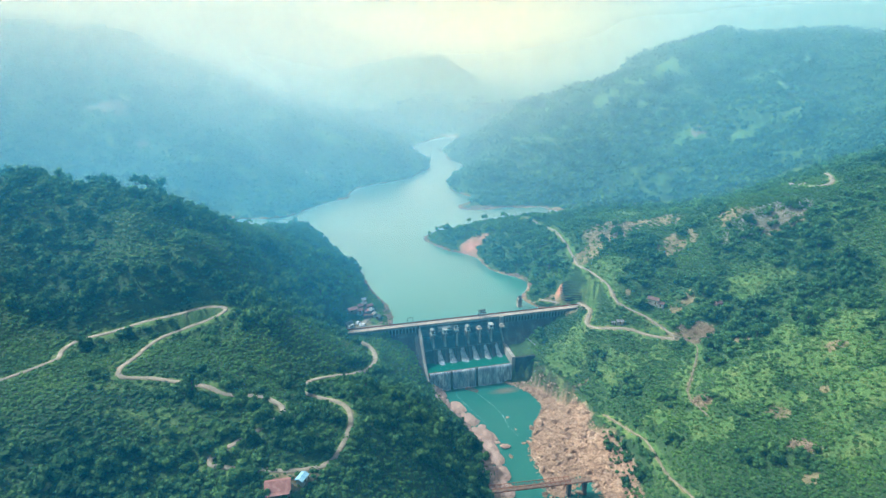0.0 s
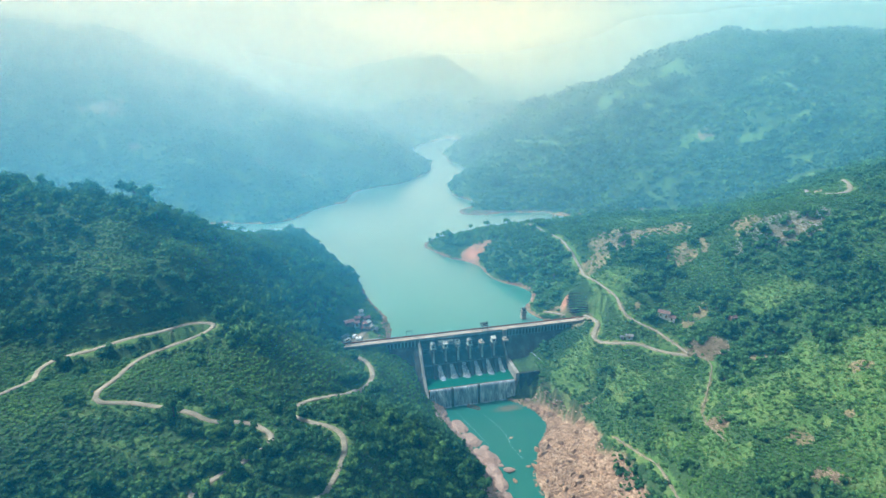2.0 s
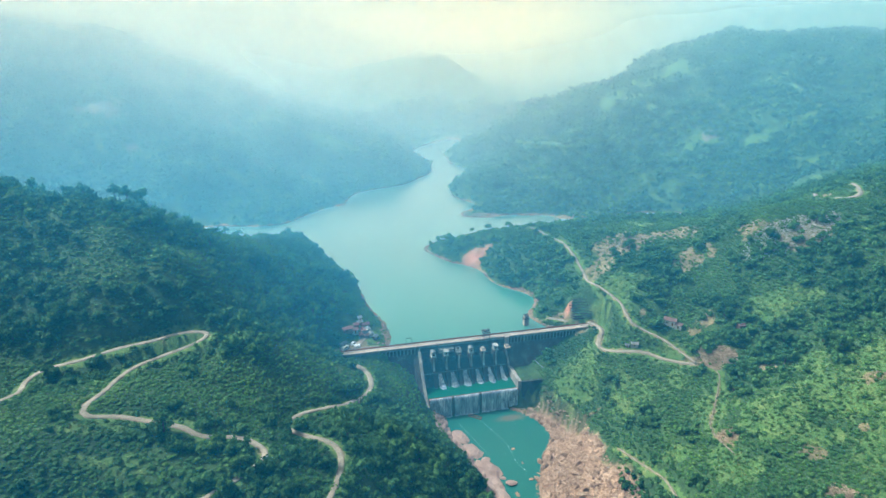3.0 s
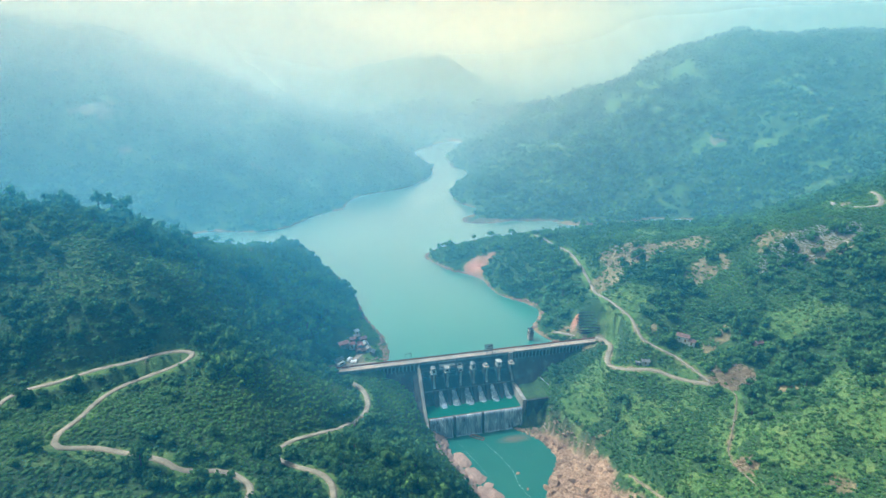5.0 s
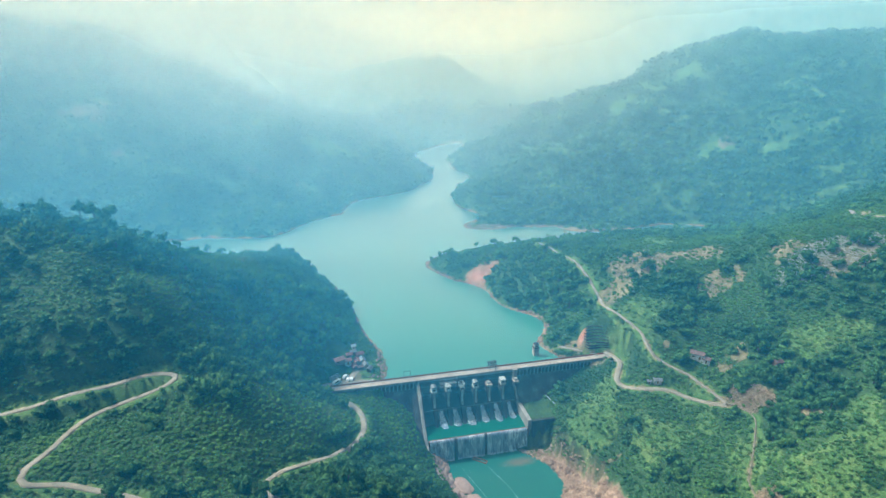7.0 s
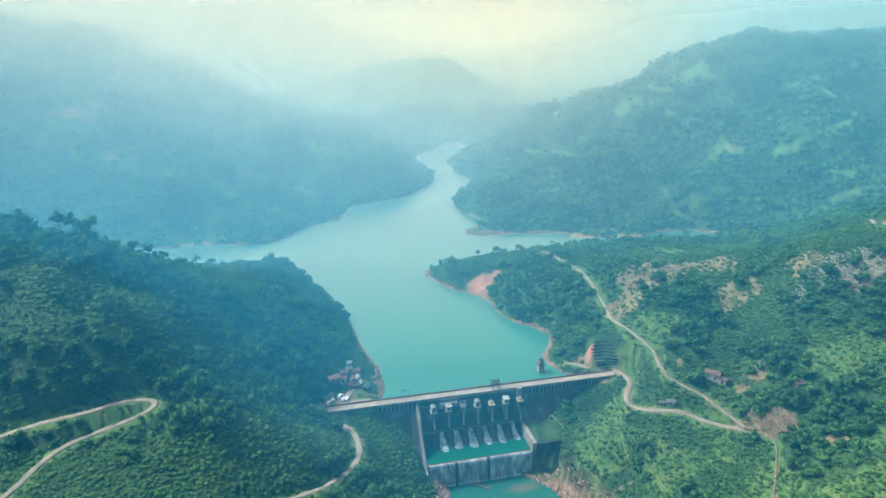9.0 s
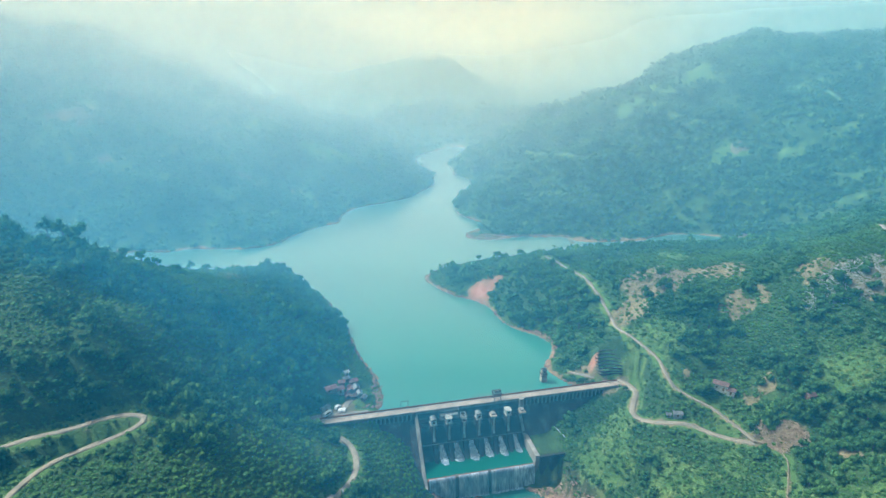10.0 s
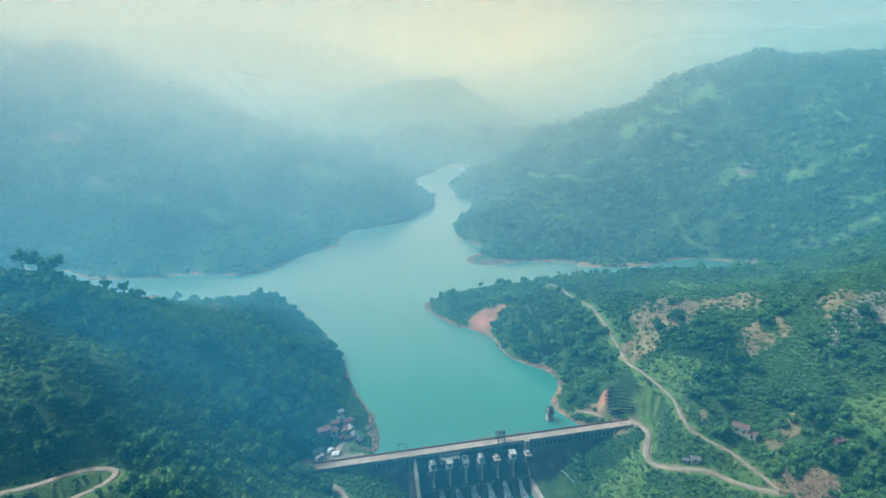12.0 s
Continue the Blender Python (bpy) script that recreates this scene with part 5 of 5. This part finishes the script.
house(-56.5, 200.5, 70, 4.2, 2.8, 2.2, 0.6, WHITEWASH, BLUE_TIN, "small shed with a light blue tin roof", sink=1.2)
for fx, fy, turn in ((150, 1100, 10), (172, 1098, 30), (163, 1118, -10)):
    house(fx, fy, turn, 6, 4, 2.6, 1.2, WHITEWASH, TIN, "distant white house with a tin roof on the hill", "houses on the far hills", 3.0)


# ---------------------------------------------------------------- vehicles
def car(x, y, z, turn, paint, label, length=4.2, tall=1.5, bus=False):
    c = empty("bus" if bus else "car", pose(x, y, z, 0, 0, turn), label, "bus" if bus else "car")
    a = length / 2
    if bus:
        outline = [(-a, 0.4), (a, 0.4), (a, 1.4), (a - 0.3, tall), (-a, tall)]
    else:
        outline = [(-a, 0.35), (a, 0.35), (a, 0.8), (a - 0.9, 0.95), (a - 1.6, tall), (-a + 0.6, tall), (-a, 0.95)]
    part("body", slab(outline, "y", -0.85, 0.85), paint, c)
    part("side_windows", slab([(-a + 0.5, 1.0 if not bus else 1.3), (a - 1.2, 1.0 if not bus else 1.3), (a - 1.7, tall - 0.12), (-a + 0.75, tall - 0.12)], "y", -0.87, 0.87), GLASS_DARK, c)
    for wx in (-a + 0.8, a - 0.8):
        for wy in (-0.8, 0.8):
            part("wheel", bar(bmesh.new(), (wx, wy - 0.1, 0.33), (wx, wy + 0.1, 0.33), 0.33, 12), TYRE, c)
    return c


for s, v, turn, paint, words, length, tall, bus in ((3.6, 8.4, 70, WHITE_PAINT, "small white car parked in the dirt yard", 4.0, 1.5, False), (5.6, 8.2, 75, WHITE_PAINT, "white car parked in the dirt yard", 4.0, 1.5, False),
                                                    (-3.4, 6.2, 40, WHITE_PAINT, "white minibus parked at the edge of the yard", 5.5, 2.3, True), (2.4, 11.5, 50, WHITE_PAINT, "white van parked below the houses", 4.4, 1.9, False), (171.0, -2.5, 10, RED_PAINT, "red car parked at the end of the dam", 4.0, 1.5, False)):
    cx, cy = at_dam(s, v)
    car(cx, cy, level_at(cx, cy) + 0.3, DAM_TURN + turn, paint, words, length, tall, bus)

# ---------------------------------------------------------------- the steel footbridge over the river
BR_A, BR_B = Vector((24.0, 257.5, -23.0)), Vector((79.0, 266.5, -23.0))
br_len = (BR_B - BR_A).length
bridge = empty("truss_bridge", pose(*BR_A, 0, 0, math.degrees(math.atan2(BR_B.y - BR_A.y, BR_B.x - BR_A.x))), "old rust-red steel truss bridge over the river", "bridge")
part("deck", boxes((0, br_len, -1.5, 1.5, -0.25, 0.0)), WOOD, bridge, "brown plank deck")
truss_end = br_len * 0.78
for side in (-1.55, 1.55):
    part("chord", boxes((0, br_len, side - 0.14, side + 0.14, -0.6, -0.2)), RUST, bridge)
    part("chord", boxes((0.4, truss_end, side - 0.12, side + 0.12, 1.9, 2.15)), RUST, bridge)
    n = 16
    for k in range(n + 1):
        x0 = 0.4 + (truss_end - 0.4) * k / n
        part("upright", boxes((x0 - 0.09, x0 + 0.09, side - 0.09, side + 0.09, -0.3, 1.95)), RUST, bridge)
        if k < n:
            x1 = 0.4 + (truss_end - 0.4) * (k + 1) / n
            ends = ((x0, side, -0.2), (x1, side, 1.95)) if k % 2 else ((x0, side, 1.95), (x1, side, -0.2))
            part("diagonal", bar(bmesh.new(), *ends, 0.09), RUST, bridge)
for bx, deep in ((1.5, 9), (truss_end, 10), (br_len - 3.5, 8)):
    part("bridge_pier", boxes((bx - 0.8, bx + 0.8, -1.7, 1.7, -deep - 3, -0.62), bevel=0.15), CONCRETE, bridge, "grey concrete bridge pier")

# ---------------------------------------------------------------- boulders and rubble
def boulder_mesh(name, seed, flat=0.7):
    rng = np.random.RandomState(seed)
    bm = bmesh.new()
    bmesh.ops.create_icosphere(bm, subdivisions=2, radius=1)
    cuts = [(Vector(rng.normal(size=3)).normalized(), rng.uniform(0.38, 0.78)) for _ in range(14)]
    for v in bm.verts:
        for nrm, d in cuts:
            k = v.co.dot(nrm) - d
            if k > 0:
                v.co -= nrm * k
        v.co *= rng.uniform(0.94, 1.04)
        v.co.z *= flat
    data = bpy.data.meshes.new(name)
    bm.to_mesh(data)
    bm.free()
    return data


ROCKS = [boulder_mesh("boulder", 400 + k, 0.55 + 0.08 * (k % 4)) for k in range(8)]
PINKS = [d.copy() for d in ROCKS]
for d in ROCKS:
    d.materials.append(SAND_ROCK)
for d in PINKS:
    d.materials.append(PINK_ROCK)


def boulder(x, y, z, size, seed, data, label, group):
    rng = np.random.RandomState(seed)
    ob = new("boulder", data[seed % 8])
    ob.matrix_world = Matrix.LocRotScale((x, y, z), Euler((rng.uniform(-0.3, 0.3), rng.uniform(-0.3, 0.3), rng.uniform(0, 6.3))), Vector((size * rng.uniform(0.8, 1.3), size * rng.uniform(0.7, 1.1), size * rng.uniform(0.7, 1.1))))
    return tagged(ob, label, "boulder", group)


rng = np.random.RandomState(431)
count = 0
for k in range(3000):
    x, y = rng.uniform(44, 102), rng.uniform(205, 366)
    z = level_at(x, y)
    if -32.6 < z < -21 and count < 280:
        size = 0.7 + 2.6 * rng.uniform() ** 3
        boulder(x, y, max(z, -32.2) + 0.15 * size, size, k, ROCKS, "pale sandy boulder on the river bank", "boulders on the river bank")
        count += 1
for k, (x, y, size) in enumerate(((41, 334, 2.2), (45, 321, 1.6), (40, 296, 2.6), (33, 308, 2.4), (48, 308, 3.0), (52, 306, 2.2), (54, 290, 2.2), (51, 293, 2.0), (22, 329, 3.8), (18, 333, 3.0), (24, 323, 3.4), (23, 316, 3.2), (27, 312, 2.4), (28, 300, 2.6), (29, 290, 3.2), (32, 280, 2.8), (34, 273, 2.6), (12, 340, 2.2), (7, 346, 2.0), (3, 352, 1.8), (62, 372, 2.4), (66, 369, 2.0), (58, 374, 1.6), (70, 364, 2.2))):
    r = boulder(x, y, -32.1, size * (1.25 if x < 35 else 0.85), 700 + k, PINKS if x < 35 else ROCKS, "flat weathered pinkish rock ledge in the river" if x < 35 else "sandy boulder at the water's edge", "rocks in the river")
    r.scale.z *= 0.5


def ledge(x, y, size, turn, seed):
    """A broad outcrop of thin tilted beds, worn back unevenly."""
    rng = np.random.RandomState(seed)
    bm = bmesh.new()
    bmesh.ops.create_icosphere(bm, subdivisions=4, radius=1)
    for v in bm.verts:
        bed = v.co.z * 7.0
        step = bed - math.floor(bed)
        worn = 1 + 0.16 * step + 0.22 * noise.noise(v.co * 1.7 + Vector((seed, 0, 0))) + 0.10 * noise.noise(v.co * 5.0 + Vector((0, seed, 0)))
        v.co = Vector((v.co.x * worn * 1.7, v.co.y * worn, (math.floor(bed) + step ** 3) / 7.0 * 0.42 + 0.08 * noise.noise(v.co * 3.0)))
    ob = part("rock_ledge", bm, PINK_ROCK)
    ob.matrix_world = pose(x, y, -31.2, rng.uniform(-5, 5), rng.uniform(4, 10), turn) @ Matrix.Scale(size, 4)
    return tagged(ob, "broad layered pinkish rock ledge at the water's edge", "rock ledge", "ledges on the river bank")


for k, (x, y, size, turn) in enumerate(((25, 314, 4.6, -40), (28, 303, 3.6, -60), (17, 330, 3.6, -50), (10, 343, 3.4, -55), (31, 293, 3.2, -70), (33, 280, 3.4, -75), (37, 304, 1.7, 10), (35, 267, 3.0, -80))):
    ledge(x, y, size, turn, 480 + k)
# loose rubble between the boulders
rub_v, rub_f, n = [], [], 0
small = ICO_V * np.random.RandomState(3).uniform(0.7, 1.05, len(ICO_V))[:, None]
rng = np.random.RandomState(441)
rx, ry = rng.uniform(40, 106, 16000), rng.uniform(200, 374, 16000)
rz = ground_height(rx, ry)
keep = (rz < -20.5) & (rz > -32.8) & ((rx > 46) | (rz < -28))
for x, y, z in zip(rx[keep][:6500], ry[keep][:6500], rz[keep][:6500]):
    a, size = rng.uniform(0, 6.3), 0.3 + 0.9 * rng.uniform() ** 2
    c, s = math.cos(a), math.sin(a)
    v = small * (size * rng.uniform(0.7, 1.4), size, size * rng.uniform(0.4, 0.8))
    rub_v.append(np.column_stack([v[:, 0] * c - v[:, 1] * s + x, v[:, 0] * s + v[:, 1] * c + y, v[:, 2] + z + 0.1]))
    rub_f.append(ICO_F + n)
    n += len(v)
tagged(stuff_mesh("rubble", np.vstack(rub_v), np.vstack(rub_f), SAND_ROCK), "loose sandy rubble covering the river bank", "stones", kind="stuff")
# stones and broken ledges along the lake's shore
sx, sy = rng.uniform(-110, 125, 60000), rng.uniform(398, 705, 60000)
sz0 = ground_height(sx, sy)
keep = (sz0 > -0.5) & (sz0 < 1.3 + 0.9 * value_noise(sx, sy, 14, 91)) & (dam_place(sx, sy)[1] > 4)
rub_v, rub_f, n = [], [], 0
for x, y, z in zip(sx[keep][:2600], sy[keep][:2600], sz0[keep][:2600]):
    a, size = rng.uniform(0, 6.3), 0.35 + 1.2 * rng.uniform() ** 3
    c, s = math.cos(a), math.sin(a)
    v = small * (size * rng.uniform(0.9, 2.0), size, size * rng.uniform(0.4, 0.8))
    rub_v.append(np.column_stack([v[:, 0] * c - v[:, 1] * s + x, v[:, 0] * s + v[:, 1] * c + y, v[:, 2] + z]))
    rub_f.append(ICO_F + n)
    n += len(v)
tagged(stuff_mesh("shore_stones", np.vstack(rub_v), np.vstack(rub_f), SHORE_ROCK), "brown stones and broken ledges along the lake shore", "stones", kind="stuff")
# left bank ledges
lx, ly = rng.uniform(-8, 40, 4000), rng.uniform(240, 366, 4000)
lz = ground_height(lx, ly)
keep = (lz < -25.5) & (lz > -33.2) & (lx < 38)
rub_v, rub_f, n = [], [], 0
for x, y, z in zip(lx[keep][:1300], ly[keep][:1300], lz[keep][:1300]):
    a, size = rng.uniform(-0.4, 0.4), 0.45 + 1.2 * rng.uniform() ** 2
    v = small * (size * 1.3, size * 2.0, size * 0.55)
    c, s = math.cos(a), math.sin(a)
    rub_v.append(np.column_stack([v[:, 0] * c - v[:, 1] * s + x, v[:, 0] * s + v[:, 1] * c + y, v[:, 2] + z]))
    rub_f.append(ICO_F + n)
    n += len(v)
tagged(stuff_mesh("rock_ledges", np.vstack(rub_v), np.vstack(rub_f), PINK_ROCK), "pinkish rock ledges along the left bank", "rocks", kind="stuff")

# a sunken barge below the weir, and a pipe on the grass
barge = empty("barge", DAM @ pose(73, -37.5, -31.9, 0, 0, -40), "half-sunken rusty steel barge below the weir", "barge")
part("hull", slab([(-4.5, 0.3), (-3.8, -0.6), (3.6, -0.6), (4.5, 0.4), (4.3, 0.5), (3.4, -0.2), (-3.6, -0.2), (-4.3, 0.4)], "y", -1.1, 1.1), RUST, barge)
part("gunwale", boxes((-4.3, 4.3, -1.2, -1.0, 0.1, 0.6), (-4.3, 4.3, 1.0, 1.2, 0.1, 0.6)), RUST, barge)
px, py = at_dam(124, -16)
tagged(part("pipe", bar(bmesh.new(), (px - 2.2, py + 4.5, level_at(px - 2.2, py + 4.5) + 0.5), (px + 2.2, py - 4.0, level_at(px + 2.2, py - 4.0) + 0.5), 0.22, 8), WHITEWASH), "white pipe lying on the grassy slope", "pipe")

# ---------------------------------------------------------------- terraces in the cutting above the dam's end
for k in range(8):
    level = 6.6 + 1.35 * k
    bm = bmesh.new()
    old = None
    for j in range(15):
        x = 90.5 + 1.15 * j
        climb = np.arange(424.0, 452.0, 0.25)
        over = np.flatnonzero(ground_height(np.full(climb.size, x), climb) > level)
        if not len(over) or over[0] == 0:
            old = None
            continue
        y = climb[over[0]]
        ring = [bm.verts.new((x, y - 0.25, level - 0.7)), bm.verts.new((x, y - 0.25, level + 0.35)), bm.verts.new((x, y + 0.5, level + 0.35)), bm.verts.new((x, y + 0.5, level - 0.7))]
        if old:
            for i in range(4):
                bm.faces.new((old[i], ring[i], ring[(i + 1) % 4], old[(i + 1) % 4]))
        old = ring
    if not bm.faces:
        bm.free()
        continue
    bmesh.ops.recalc_face_normals(bm, faces=bm.faces)
    tagged(part("terrace_wall", bm, DARK_CONCRETE), "low dark mossy stone terrace wall in the hillside cutting", "terrace wall", "terraces of the cutting")

# felled brush drying in a heap beside the fork of the road, and in the clearings
def brush_heap(cx, cy, rx, ry, turn, count, seed, label, wood=None):
    rng = np.random.RandomState(seed)
    a, r = rng.uniform(0, 6.3, count), np.sqrt(rng.uniform(0, 1, count))
    u, v = r * np.cos(a) * rx, r * np.sin(a) * ry
    c, d = math.cos(radians(turn)), math.sin(radians(turn))
    x, y = cx + u * c - v * d, cy + u * d + v * c
    z = ground_height(x, y) + (1 - r * r) * 0.9 * rng.uniform(0.2, 1.0, count)
    vs, fs = [], []
    for k in range(count):
        way = rng.normal(size=3) * (1, 1, 0.25)
        way /= np.linalg.norm(way)
        half, thick = way * rng.uniform(0.6, 2.2), rng.uniform(0.05, 0.17)
        side = np.cross(way, (0, 0, 1))
        side /= np.linalg.norm(side) + 1e-6
        up = np.cross(side, way)
        at = np.array([x[k], y[k], z[k] + 0.15])
        corners = (side, -0.5 * side + 0.87 * up, -0.5 * side - 0.87 * up)
        n = 6 * k
        vs += [at - half + thick * q for q in corners] + [at + half + 0.6 * thick * q for q in corners]
        fs += [(n + i, n + (i + 1) % 3, n + 3 + (i + 1) % 3) for i in range(3)] + [(n + i, n + 3 + (i + 1) % 3, n + 3 + i) for i in range(3)]
    return tagged(stuff_mesh("cut_brush", np.array(vs), np.array(fs), wood or DRY_STICK), label, "brush", kind="stuff")


brush_heap(164, 358, 12, 7.5, -40, 1500, 471, "heap of dry tan felled branches beside the road fork")
brush_heap(172, 246, 6, 5, 0, 300, 473, "pale dead branches on a cleared patch of slope")
brush_heap(145, 296, 5, 4, 0, 200, 475, "pale dead branches beside the footpath")
brush_heap(236, 430, 34, 14, 10, 2400, 477, "pale dead wood scattered over the cleared hillside", DEAD_WOOD)
brush_heap(140, 486, 20, 14, 0, 700, 479, "grey felled brush lying on the bare hilltop")


# ---------------------------------------------------------------- single trees that stand out
def tree(x, y, tall, spread_r, seed, label, bare=0.5, leaves=None, group="single trees on the skyline"):
    rng = np.random.RandomState(seed)
    z = level_at(x, y)
    t = empty("tree", pose(x, y, z - 0.3), label, "tree", group)
    bm = bmesh.new()
    lean = rng.uniform(-0.06, 0.06, 2) * tall
    top = Vector((lean[0], lean[1], tall * 0.72))
    bmesh.ops.create_cone(bm, cap_ends=True, segments=8, radius1=0.035 * tall, radius2=0.015 * tall, depth=top.length, matrix=Matrix.Translation(top / 2) @ top.to_track_quat("Z", "Y").to_matrix().to_4x4())
    tips = []
    for k in range(9):
        a, at = rng.uniform(0, 6.28), rng.uniform(0.75 * bare, 0.72)
        root = Vector((lean[0] * at, lean[1] * at, tall * at))
        tip = root + Vector((math.cos(a) * spread_r * rng.uniform(0.5, 0.95), math.sin(a) * spread_r * rng.uniform(0.5, 0.95), tall * rng.uniform(0.08, 0.24)))
        bar(bm, root, tip, 0.009 * tall, 5)
        tips.append(tip)
    part("trunk", bm, BARK, t)
    tips += [top + Vector((0, 0, 0.1 * tall)), top]
    vs, fs, n = [], [], 0
    for k, tip in enumerate(tips):
        v, f = crown(seed * 10 + k, 1, 46, 0.24, True, 1.15)
        r = spread_r * rng.uniform(0.36, 0.58)
        vs.append(v * (r, r, r * rng.uniform(0.95, 1.3)) + np.array(tip) - (0, 0, 0.8 * r))
        fs.append(f + n)
        n += len(v)
    c = stuff_mesh("crown", np.vstack(vs), np.vstack(fs), leaves or LEAVES, True)
    c.parent = t
    return t


for k, (x, y, tall, r) in enumerate(((-228, 404, 13, 3.2), (-203, 399, 12, 3.6), (-196, 400, 13, 4.0), (-188, 398, 12, 4.2), (-183, 430, 9, 2.6), (-178, 437, 10, 2.8), (-174, 446, 8, 2.4), (-163, 466, 7, 2.4), (-156, 474, 6, 2.2), (-122, 522, 8, 3.8), (-112, 512, 8, 3.6), (-132, 512, 6, 2.6),
                                     (-13, 590, 6, 1.8), (-5, 589, 8, 2.4), (0, 588, 8.5, 2.8), (5, 589, 8, 2.8), (26, 592, 8, 2.2), (42, 585, 8, 3.0), (60, 575, 8, 3.2), (-230, 396, 9, 3.0), (-250, 394, 10, 3.2), (-216, 396, 8, 2.8))):
    tree(x, y, tall, r, 500 + k, "tall dark broadleaf tree standing on the ridge" if x < -100 else "dark broadleaf tree on the headland")


# larger trees that rise over the scrub on the slopes
tree(-56, 222, 7, 3.6, 560, "bright yellow-green bushy tree beside the road bend", 0.3, BUSH, "larger trees on the slopes")
KINDS = [tree(-30 + 6 * k, 292 - 5 * k, 7.5 + 0.6 * k, 3.4 + 0.2 * k, 570 + k, "large dark green tree rising over the scrub", 0.25, None, "larger trees on the slopes") for k in range(5)]
rng = np.random.RandomState(601)
tx, ty, luck = seeded(-260, 270, 190, 520, 11.0, 603)
ok, tz = where_trees(tx, ty, luck, 0.9 * smooth(0.5, 0.85, woodiness(tx, ty)))
ok &= in_sight(tx, ty)
spots = np.column_stack([tx, ty, tz])[ok]
for k, (x, y, z) in enumerate(spots[rng.permutation(len(spots))[:110]]):
    s = rng.uniform(0.75, 1.2)
    copy_thing(KINDS[k % 5], pose(x, y, z - 0.4, 0, 0, rng.uniform(0, 360)) @ Matrix.Scale(s, 4))
